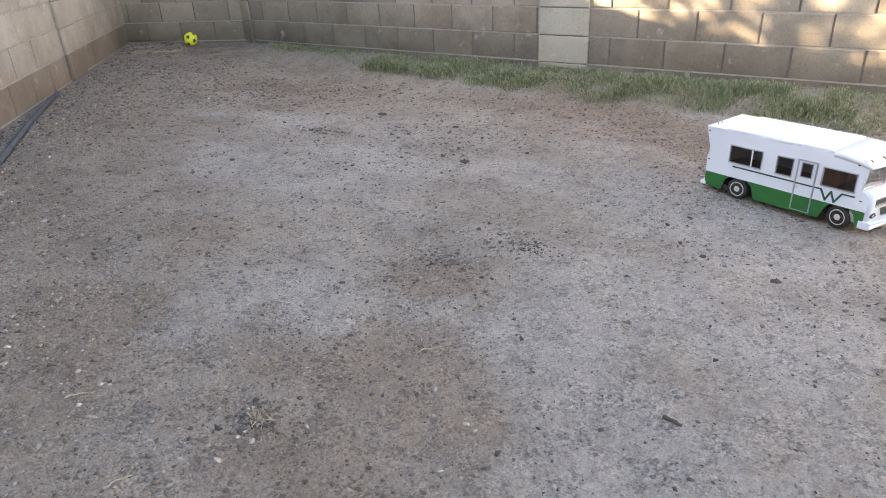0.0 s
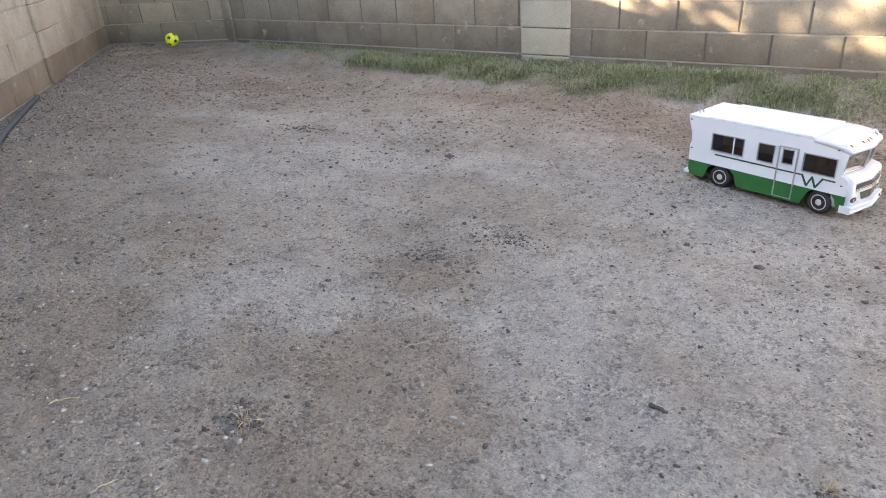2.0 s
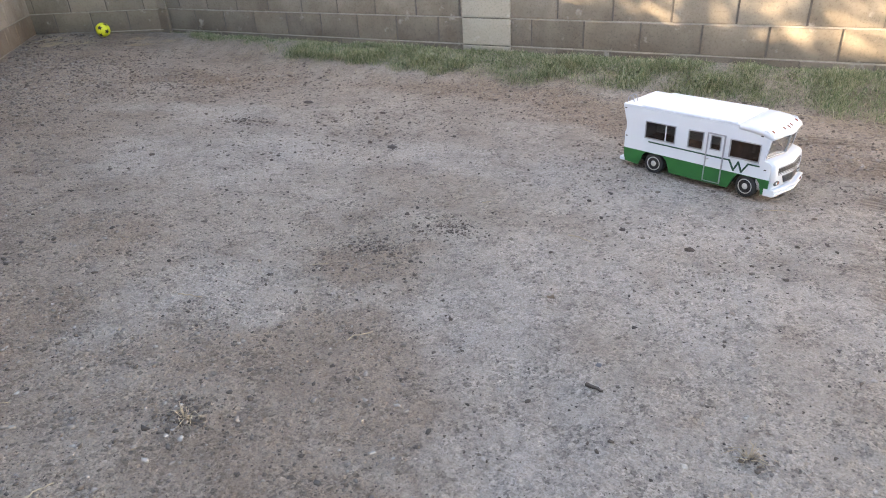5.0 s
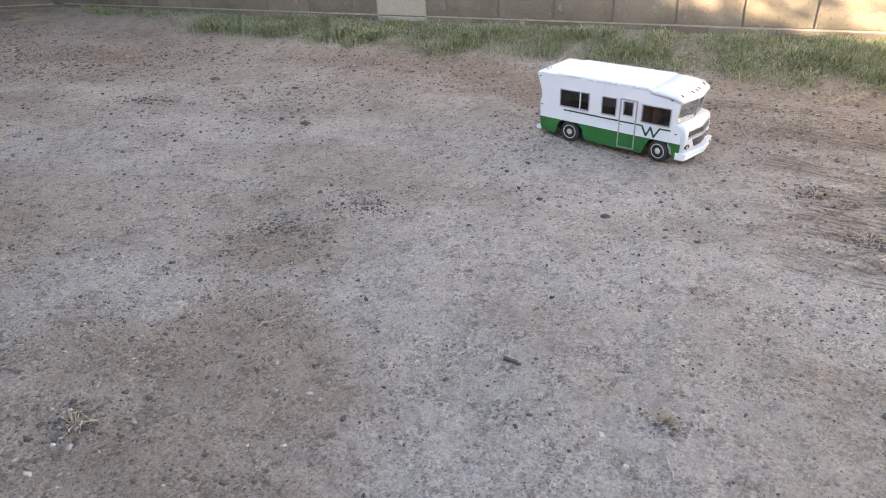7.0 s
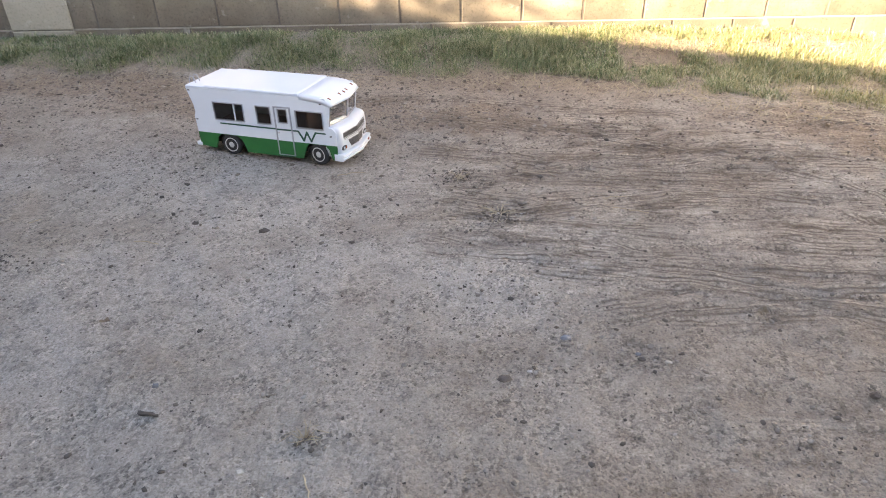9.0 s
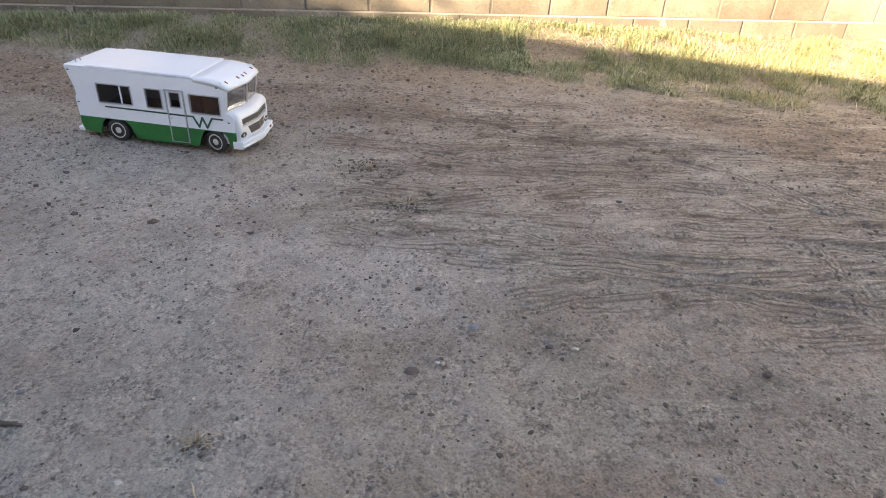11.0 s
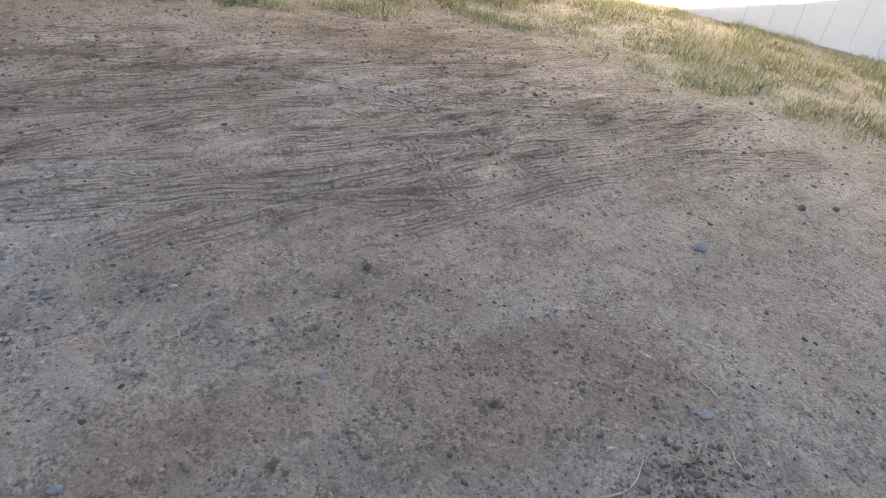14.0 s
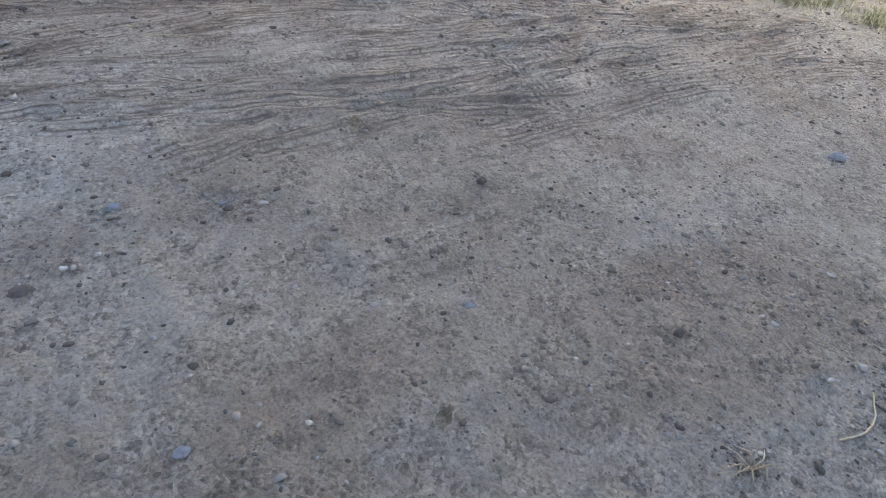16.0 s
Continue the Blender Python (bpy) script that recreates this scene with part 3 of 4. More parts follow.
def blades(n, seed, dry, golden=False):
    rs = np.random.RandomState(seed)
    xs, ys, tufts = [], [], []
    made = 0
    while made < n:
        x, y = rs.uniform(-5.3, 7.0, 40000), rs.uniform(-4.8, -0.03, 40000)
        fx = FENCE_A.x + (y / FENCE_DIR.y) * FENCE_DIR.x
        inside = y - front_edge(x)
        beside = np.where(y < -1.4, x - side_edge(y), 0.5)
        inside = np.where(x > 4.4, beside, np.where((x > 4.0) & (y < -1.4), np.maximum(inside, beside), inside))
        tuft = value_noise(x * 6.0 + 40, y * 6.0 + 40, 3)
        coarse = value_noise(x * 1.5 + 17, y * 1.5 + 19, 2)
        ragged = value_noise(x * 2.6 + 50, y * 2.6 + 30, 4)
        bare = smooth(0.25, 0.7, coarse)
        if dry:
            dens = np.clip((inside + 0.40) / 0.5, 0, 1) * (0.15 + 0.85 * tuft ** 2) * np.where(x < 1, 0.5, 1.0)
        else:
            fade = np.clip((inside + 0.07 + 0.12 * (ragged - 0.5) + 0.16 * (tuft - 0.5)) / 0.20, 0, 1)
            strip = fade * (0.45 + 0.55 * tuft)
            dens = np.where(x > 2.2, fade * (0.08 + 0.92 * smooth(0.25, 0.85, tuft)) * (0.45 + 0.7 * coarse) * (0.4 + 0.45 * bare), strip)
            right = fade * (0.15 + 0.85 * smooth(0.2, 0.8, tuft)) * smooth(2.0, 3.0, x + 0.6 * (coarse - 0.5))
            dens = right if golden else dens * (1 - 0.6 * smooth(2.4, 3.4, x))
        if not dry and not golden:
            dens = dens * (1 - 0.5 * smooth(2.8, 3.8, x))
        keep = (rs.rand(40000) < dens) & (x < fx - 0.04)
        xs.append(x[keep]), ys.append(y[keep]), tufts.append(tuft[keep])
        made += int(keep.sum())
    x, y, tuft = np.concatenate(xs)[:n], np.concatenate(ys)[:n], np.concatenate(tufts)[:n]
    z = lie(x, y) - 0.003
    if dry:
        h, lean = rs.uniform(0.03, 0.12, n), rs.uniform(2.0, 9.0, n)
        z = z + relief(x, y) + 0.004
    else:
        h, lean = rs.uniform(0.020, 0.066, n) * (0.5 + 0.95 * tuft), rs.uniform(0.3, 2.2, n)
    if golden:
        h, lean = rs.uniform(0.02, 0.065, n) * (0.6 + 0.8 * tuft), rs.uniform(0.3, 2.4, n)
    a, w = rs.uniform(0, 6.283, n), rs.uniform(0.0009, 0.0024, n)
    l = np.hypot(1, lean)
    dx, dy, dz = np.cos(a) * lean / l, np.sin(a) * lean / l, 1 / l
    sx, sy = -np.sin(a) * w, np.cos(a) * w
    mx, my, mz = x + dx * h * 0.4, y + dy * h * 0.4, z + dz * h * 0.62
    co = np.stack([np.stack(p, -1) for p in ((x - sx, y - sy, z), (x + sx, y + sy, z), (mx + sx * 0.8, my + sy * 0.8, mz),
                                              (mx - sx * 0.8, my - sy * 0.8, mz), (x + dx * h * 1.15, y + dy * h * 1.15, z + dz * h * 0.95))], 1).reshape(-1, 3)
    i = np.arange(n)[:, None] * 5
    return tri_mesh("grass", co, np.concatenate([i + (0, 1, 2), i + (0, 2, 3), i + (3, 2, 4)], 1).reshape(-1, 3))


GRASS = blades(150000, 11, False)
GRASS.materials.append(M_GRASS)
tagged(new("grass", GRASS), "short patchy green and straw grass along the wall", "grass", kind="stuff")
GOLD = blades(60000, 13, False, True)
GOLD.materials.append(M_GOLD)
tagged(new("dry_grass", GOLD), "dense golden drying grass beside the white fence", "grass", kind="stuff")
STRAW = blades(30000, 12, True)
STRAW.materials.append(M_STRAW)
tagged(new("dry_straw", STRAW), "flattened dry straw at the edge of the grass", "straw", kind="stuff")


def pebble_kinds(count):
    """Small broken lumps, as points and triangles."""
    kinds = []
    for k in range(count):
        rnd = random.Random(k)
        bm = bmesh.new()
        bmesh.ops.create_icosphere(bm, subdivisions=1, radius=1)
        bm.verts.index_update()
        co = np.array([tuple(v.co * rnd.uniform(0.45, 1.35)) for v in bm.verts]) * np.array([1, rnd.uniform(0.55, 0.9), rnd.uniform(0.35, 0.6)])
        kinds.append((co, np.array([[v.index for v in f.verts] for f in bm.faces])))
        bm.free()
    return kinds


PEBBLES = pebble_kinds(12)


def scatter(name, x, y, r, seed, label, category, origin=(0.0, 0.0), material=None):
    """One mesh of lumps lying at x, y with radii r."""
    rs = np.random.RandomState(seed)
    z = lie(x, y) + relief(x, y)
    kind, a = rs.randint(len(PEBBLES), size=len(x)), rs.uniform(0, 6.283, len(x))
    cos, tris, base = [], [], 0
    for k, (c, f) in enumerate(PEBBLES):
        i = np.nonzero(kind == k)[0]
        if not len(i):
            continue
        ca, sa, rr = np.cos(a[i])[:, None], np.sin(a[i])[:, None], r[i][:, None]
        px = (c[:, 0] * ca - c[:, 1] * sa) * rr + x[i][:, None] - origin[0]
        py = (c[:, 0] * sa + c[:, 1] * ca) * rr + y[i][:, None] - origin[1]
        pz = c[:, 2] * rr + z[i][:, None] + rr * 0.15
        cos.append(np.stack([px, py, pz], -1).reshape(-1, 3))
        tris.append((f[None] + (np.arange(len(i)) * len(c))[:, None, None]).reshape(-1, 3) + base)
        base += len(i) * len(c)
    me = tri_mesh(name, np.concatenate(cos), np.concatenate(tris))
    me.materials.append(material or M_GRIT)
    ob = tagged(new(name, me), label, category, kind="stuff")
    ob.location = (origin[0], origin[1], 0)


def grit(n, seed):
    rs = np.random.RandomState(seed)
    x, y = rs.uniform(-4.8, 5.4, n * 6), rs.uniform(-4.72, -0.45, n * 6)
    patch = value_noise(x * 1.6 + 23, y * 1.6 + 25, 1) * value_noise(x * 6 + 33, y * 6 + 35, 5)
    keep = rs.rand(n * 6) < (0.10 + 1.5 * patch ** 1.5) * (1 - 0.3 * smooth(0.8, 2.2, x))
    x, y = x[keep][:n], y[keep][:n]
    far = np.hypot(x - 1, y + 4.6)
    r = np.minimum(0.0095, 0.0016 * np.exp(rs.normal(0, 0.65, len(x)))) * (1 + 0.15 * far)
    scatter("grit", x, y, r, seed, "scattered dark clods and small gravel on the soil", "gravel")


grit(36000, 21)


def crumbs(n, seed):
    """Clods and gravel of a fingertip's size, thick in drifts."""
    rs = np.random.RandomState(seed)
    x, y = rs.uniform(-6.4, 5.2, n * 9), rs.uniform(-4.72, -0.5, n * 9)
    drift = smooth(0.42, 0.75, value_noise(x * 1.3 + 53, y * 1.3 + 25, 3)) * (0.3 + 0.7 * value_noise(x * 5 + 13, y * 5 + 65, 0))
    side = (x - CORNER.x) * LEFT_IN.x + (y - CORNER.y) * LEFT_IN.y
    dens = 0.07 + 0.85 * drift + 0.5 * patches(x, y, BROWN) - 0.10 * patches(x, y, PALE) + 0.45 * (1 - smooth(0.3, 1.6, side)) + 0.22 * stirred(x, y)
    dens = dens * (1 - 0.5 * smooth(0.9, 1.7, x))
    keep = (rs.rand(n * 9) < dens) & (side > 0.08) & (y < front_edge(x) - 0.03)
    x, y = x[keep][:n], y[keep][:n]
    far = np.hypot(x - 1, y + 4.6)
    r = np.clip(0.0025 * np.exp(rs.normal(0, 0.58, len(x))), 0.0013, 0.0095) * (1 + 0.18 * far)
    scatter("crumbs", x, y, r, seed, "loose brown clods and pale gravel on the soil", "gravel", material=M_CRUMB)


crumbs(36000, 22)


def stone(x, y, size, material, label, squash=0.5, seed=0, rz=0.0, name="stone"):
    bm = bmesh.new()
    bmesh.ops.create_icosphere(bm, subdivisions=2, radius=1)
    o = Vector((seed * 3.1, seed * 1.7, 0.3))
    for v in bm.verts:
        n = noise.noise(v.co * 1.3 + o) * 0.45 + noise.noise(v.co * 3.1 + o) * 0.2
        v.co = v.co * (1 + n)
        v.co.z = max(v.co.z * squash, -0.35 * squash)
        v.co.y *= 0.68
        v.co *= size / 2
    return solid(name, bm, material, label, name, "stones and clods on the soil", m=pose(x, y, ground_z(x, y) + size * 0.10 * squash, 0, 0, rz))


STONES = [(-1.252, -1.926, 0.075, M_CLOD, "dark clod", 0.45, 10), (-1.40, -1.93, 0.05, M_CLOD, "dark clod", 0.5, -30), (-1.661, -1.421, 0.06, M_CLOD, "dark clod", 0.4, 0),
          (0.185, -2.464, 0.032, M_CLOD, "dark clod", 0.8, 0), (0.45, -2.527, 0.05, M_CLOD, "dark clod", 0.5, 30), (0.361, -3.316, 0.026, M_SLATE, "blue-grey stone", 0.8, 0),
          (-1.196, -4.213, 0.024, M_CLOD, "dark clod", 0.7, 0), (0.645, -3.585, 0.028, M_PALE_STONE, "pale stone", 0.7, 0), (0.71, -3.66, 0.024, M_PALE_STONE, "pale stone", 0.7, 60),
          (3.133, -3.737, 0.075, M_SLATE, "blue-grey flat stone", 0.5, -30), (3.235, -3.853, 0.055, M_SLATE, "blue-grey flat stone", 0.45, 10), (2.461, -4.381, 0.045, M_SLATE, "blue-grey stone", 0.8, 40),
          (1.602, -3.211, 0.022, M_SLATE, "blue-grey stone", 0.7, 0), (1.857, -3.67, 0.030, M_SLATE, "blue-grey flat stone", 0.4, 20), (2.14, -3.918, 0.034, M_CLOD, "dark clod", 0.7, 0),
          (1.34, -3.71, 0.035, M_SLATE, "blue-grey stone", 0.5, 15), (1.24, -3.30, 0.05, M_CLOD, "flat dark clod", 0.35, 0), (-2.28, -2.69, 0.05, M_CLOD, "dark clod", 0.4, 0),
          (1.421, -3.148, 0.04, M_SLATE, "blue-grey stone", 0.5, 0), (2.544, -4.181, 0.06, M_SLATE, "blue-grey flat stone", 0.3, -20), (2.136, -3.373, 0.04, M_CLOD, "dark clod", 0.6, 0),
          (-0.66, -2.70, 0.035, M_CLOD, "dark clod", 0.8, 0), (3.72, -3.75, 0.055, M_CLOD, "dark clod", 0.6, 0), (3.86, -3.81, 0.05, M_CLOD, "dark clod", 0.6, 20),
          (-2.319, -3.576, 0.03, M_CLOD, "dark clod", 0.7, 0), (-2.35, -1.35, 0.10, M_CLOD, "flat dark clod", 0.3, 0), (1.606, -3.231, 0.03, M_CLOD, "dark clod", 0.6, 0)]
for n, (sx, sy, ss, sm, sl, sq, srz) in enumerate(STONES):
    stone(sx, sy, ss * 0.72, sm, sl + " lying on the bare soil", sq, n + 1, srz, "clod" if sm is M_CLOD else "stone")


def clump(x, y, r, n, seed, label):
    """A loose heap of crumbs."""
    rs = np.random.RandomState(seed)
    a, d = rs.uniform(0, 6.283, n), r * np.abs(rs.normal(0, 0.5, n))
    scatter("crumbled_soil", x + d * np.cos(a), y + d * np.sin(a) * 0.7, np.minimum(0.010, 0.0032 * np.exp(rs.normal(0, 0.5, n))), seed, label, "soil", (x, y))


for n, (px, py, pr, pn) in enumerate([(0.77, -3.5, 0.07, 60), (-0.486, -4.022, 0.10, 70), (1.158, -2.082, 0.10, 60), (1.30, -2.42, 0.12, 70), (-0.615, -2.999, 0.12, 60),
                                      (-0.42, -2.72, 0.16, 90), (2.33, -4.27, 0.20, 150), (-2.05, -1.62, 0.16, 60), (0.16, -4.28, 0.10, 70), (-0.72, -3.21, 0.07, 40), (-2.75, -4.2, 0.15, 60), (2.0, -4.12, 0.12, 60)]):
    clump(px, py, pr, pn * 2, n + 40, "small heap of crumbled dark soil")


DAMP = [(-0.64, -3.00, 0.13, 0.08), (-0.44, -2.74, 0.15, 0.09), (-2.40, -1.92, 0.15, 0.10), (0.14, -4.30, 0.09, 0.08), (-0.10, -4.28, 0.07, 0.05), (1.16, -2.08, 0.10, 0.08), (1.30, -2.42, 0.12, 0.10), (2.36, -4.25, 0.16, 0.10), (-0.49, -4.02, 0.09, 0.07)]


def damp_crust(x, y, a, b, seed):
    """A low crust of dark broken soil."""
    rs = np.random.RandomState(seed)
    n = 170
    u, v = rs.normal(0, 0.5, n) * a, rs.normal(0, 0.5, n) * b
    scatter("soil_crust", x + u, y + v, np.clip(0.0036 * np.exp(rs.normal(0, 0.65, n)), 0.0015, 0.013), seed, "low crust of dark damp broken soil", "soil", (x, y), M_CRUST)


for n, spot in enumerate(DAMP):
    damp_crust(*spot, n + 300)


def twig(x, y, length, rz, bend, seed, material=None, r=0.0022):
    rnd = random.Random(seed)
    pts = []
    for i in range(7):
        t = i / 6 - 0.5
        px, py = t * length, bend * (0.25 - t * t) * 4 * length + rnd.uniform(-1, 1) * 0.004
        a = radians(rz)
        wx, wy = px * math.cos(a) - py * math.sin(a), px * math.sin(a) + py * math.cos(a)
        pts.append((wx, wy, ground_z(x + wx, y + wy) + r * 0.8))
    solid("twig", tube(bmesh.new(), pts, r, 6, r * 0.6), material or M_TWIG, "thin dry twig lying on the soil", "twig", "twigs on the soil", m=pose(x, y, 0), smooth=True)


TWIGS = [(1.78, -2.42, 0.13, -22, 0.03), (2.62, -4.12, 0.10, 75, 0.02), (-0.337, -3.485, 0.09, 62, 0.03), (-0.72, -3.20, 0.06, 40, 0.0), (2.242, -4.199, 0.15, 5, -0.12), (0.70, -2.02, 0.12, 20, 0.05), (-0.9, -4.25, 0.07, 60, 0.1), (-0.42, -2.43, 0.04, 50, 0),
         (-0.55, -4.35, 0.06, 85, 0), (0.80, -3.63, 0.07, -70, 0), (0.06, -2.6, 0.10, -15, 0.02), (0.55, -0.62, 0.45, -12, 0.03), (2.7, -1.35, 0.3, 40, 0.04), (3.4, -1.25, 0.25, -30, 0.05), (3.1, -1.55, 0.2, 70, 0.1),
         (-0.95, -3.6, 0.08, 20, 0.03), (1.75, -2.3, 0.1, 10, 0.05), (2.5, -4.28, 0.09, 60, 0.0)]
for n, (tx, ty, tl, trz, tb) in enumerate(TWIGS):
    twig(tx, ty, tl, trz, tb, n + 70)
twig(0.381, -3.411, 0.05, -12, 0.0, 99, M_CLOD, 0.006)


def dead_leaf(x, y, size, rz, seed):
    bm = bmesh.new()
    rim = []
    rnd = random.Random(seed)
    for k in range(16):
        a = k / 16 * 6.283
        q = size / 2 * (0.75 + 0.3 * math.cos(3 * a + seed)) * rnd.uniform(0.85, 1.1)
        rim.append(bm.verts.new((q * math.cos(a), q * 0.7 * math.sin(a), 0.006 + 0.008 * abs(math.sin(a * 1.5)))))
    c = bm.verts.new((0, 0, 0.005))
    for k in range(16):
        bm.faces.new((c, rim[k], rim[(k + 1) % 16]))
    bmesh.ops.solidify(bm, geom=bm.faces[:], thickness=0.001)
    solid("dead_leaf", bm, M_DEAD_LEAF, "curled dry brown leaf on the soil", "leaf", "dry leaves", m=pose(x, y, ground_z(x, y) + 0.003, 0, 0, rz))


for n, (lx, ly, ls, lrz) in enumerate([(1.669, -3.844, 0.04, 20), (2.0, -3.05, 0.05, 80), (0.12, -3.05, 0.035, 10), (-6.15, -1.02, 0.14, 30), (-5.95, -1.15, 0.11, 70), (-6.22, -1.15, 0.10, 120), (-5.86, -0.92, 0.10, 10), (-5.45, -0.72, 0.10, 200), (2.9, -1.62, 0.06, 0)]):
    dead_leaf(lx, ly, ls, lrz, n)

def dead_weed(x, y, r, n, seed):
    rnd = random.Random(seed)
    ob = thing("dead_weed", pose(x, y, ground_z(x, y)), "small dried-out weed flattened on the soil", "weed", "dried weeds")
    for k in range(n):
        a, l = rnd.uniform(0, 6.283), r * rnd.uniform(0.4, 1.1)
        h = rnd.uniform(0.006, 0.03)
        b = a + rnd.uniform(-0.6, 0.6)
        bm = tube(bmesh.new(), [(0.1 * l * math.cos(a), 0.1 * l * math.sin(a), 0.0), (0.5 * l * math.cos(a), 0.5 * l * math.sin(a), h), (l * math.cos(b), l * math.sin(b), h * rnd.uniform(0.1, 0.7) + 0.002)], rnd.uniform(0.0009, 0.0019), 5, 0.0006)
        part("stem", bm, M_TWIG, ob, smooth=True)


for n, (wx, wy, wr, wn) in enumerate([(0.77, -3.5, 0.055, 16), (1.30, -2.40, 0.10, 18), (2.42, -4.25, 0.08, 16), (-0.49, -4.02, 0.06, 14), (1.16, -2.08, 0.07, 14), (2.0, -4.15, 0.06, 12), (-5.77, -1.06, 0.16, 46), (-5.6, -0.85, 0.22, 34), (-6.05, -0.85, 0.18, 30), (-5.12, -0.55, 0.2, 34), (-5.35, -0.35, 0.16, 26),
                                      (0.16, -4.3, 0.05, 12), (2.95, -1.5, 0.12, 20), (3.55, -1.45, 0.12, 18), (-4.95, -0.3, 0.14, 20)]):
    dead_weed(wx, wy, wr, wn, n + 200)

# ---- pipe of black edging by the side wall, and the ball ----
EDGE = [(-4.52, -2.52), (-4.40, -2.60), (-4.04, -2.86), (-3.68, -3.11), (-3.36, -3.32), (-3.07, -3.51), (-2.75, -3.74), (-2.4, -4.0)]
bm = tube(bmesh.new(), [(x, y, float(lie(np.array([x]), np.array([y]))[0]) + 0.008) for x, y in EDGE], 0.018, 12)
solid("garden_edging", bm, M_EDGING, "black plastic garden edging lying along the soil", "edging", smooth=True)


def soccer_ball(x, y, r):
    z = float(lie(np.array([x]), np.array([y]))[0]) + r - 0.004
    ob = thing("soccer_ball", pose(x, y, z, 25, 40, 10), "yellow and black toy soccer ball by the wall", "ball")
    g = (1 + 5 ** 0.5) / 2
    dirs = [Vector(v).normalized() for v in ((0, 1, g), (0, 1, -g), (0, -1, g), (0, -1, -g), (1, g, 0), (1, -g, 0), (-1, g, 0), (-1, -g, 0), (g, 0, 1), (-g, 0, 1), (g, 0, -1), (-g, 0, -1))]
    bm = bmesh.new()
    bmesh.ops.create_icosphere(bm, subdivisions=4, radius=r)
    part("skin", bm, M_BALL_Y, ob, smooth=True)
    for d in dirs:
        u = d.orthogonal().normalized()
        w = d.cross(u)
        bm = bmesh.new()
        c = bm.verts.new(d * r * 1.012)
        rings = []
        for q, lift in ((0.2, 1.012), (0.36, 1.010), (0.38, 0.99)):
            rings.append([bm.verts.new((d + (u * math.cos(k * 6.2832 / 5) + w * math.sin(k * 6.2832 / 5)) * q).normalized() * r * lift) for k in range(5)])
        for k in range(5):
            bm.faces.new((c, rings[0][k], rings[0][(k + 1) % 5]))
            for s, t in zip(rings, rings[1:]):
                bm.faces.new((s[k], t[k], t[(k + 1) % 5], s[(k + 1) % 5]))
        part("patch", bm, M_BALL_K, ob)


soccer_ball(-5.80, -0.46, 0.070)

# ---- the toy motorhome ----
S, SZ, SW = 0.92, 0.92, 0.95
HW = 0.150
AXLES = (-0.015, 0.46)


def sized(bm):
    bmesh.ops.scale(bm, vec=(S, S, SZ), verts=bm.verts[:])
    return bm


def vpart(name, bm, material, parent, label="", smooth=False):
    return part(name, sized(bm), material, parent, label, smooth)


def prism(bm, outline, y0, y1):
    """A plate: an outline of (x, z) points between two y."""
    a = [bm.verts.new((x, y0, z)) for x, z in outline]
    b = [bm.verts.new((x, y1, z)) for x, z in outline]
    bm.faces.new(a)
    bm.faces.new(b[::-1])
    n = len(a)
    for k in range(n):
        bm.faces.new((a[k], b[k], b[(k + 1) % n], a[(k + 1) % n]))
    return bm


def prow(bm, outline, half, v, lean=0.0, n=8):
    """A closed outline of (x, z) carried across the width, pushed forward by v at the middle."""
    rings = []
    for k in range(n + 1):
        y = -half + 2 * half * k / n
        f = v * (1 - abs(y) / half)
        rings.append([bm.verts.new((x + f * w, y, z)) for x, z, w in outline])
    m = len(outline)
    for s, t in zip(rings, rings[1:]):
        for k in range(m):
            bm.faces.new((s[k], s[(k + 1) % m], t[(k + 1) % m], t[k]))
    bm.faces.new(rings[0][::-1])
    bm.faces.new(rings[-1])
    return bm


def holed(xs, zs, holes, y, thick):
    """A plate with rectangular openings."""
    bm = bmesh.new()
    vs = {(i, k): bm.verts.new((x, y, z)) for i, x in enumerate(xs) for k, z in enumerate(zs)}
    for i in range(len(xs) - 1):
        for k in range(len(zs) - 1):
            cx, cz = (xs[i] + xs[i + 1]) / 2, (zs[k] + zs[k + 1]) / 2
            if not any(a < cx < b and c < cz < d for a, b, c, d in holes):
                bm.faces.new((vs[i, k], vs[i + 1, k], vs[i + 1, k + 1], vs[i, k + 1]))
    bmesh.ops.delete(bm, geom=[v for v in bm.verts if not v.link_faces], context="VERTS")
    ext = bmesh.ops.extrude_face_region(bm, geom=bm.faces[:])["geom"]
    bmesh.ops.translate(bm, vec=(0, thick, 0), verts=[g for g in ext if isinstance(g, bmesh.types.BMVert)])
    return bm


def frame_ring(bm, a, b, c, d, y0, y1, w):
    """A rectangular frame round an opening."""
    box(bm, a - w, b + w, y0, y1, d, d + w)
    box(bm, a - w, b + w, y0, y1, c - w, c)
    box(bm, a - w, a, y0, y1, c, d)
    box(bm, b, b + w, y0, y1, c, d)
    return bm


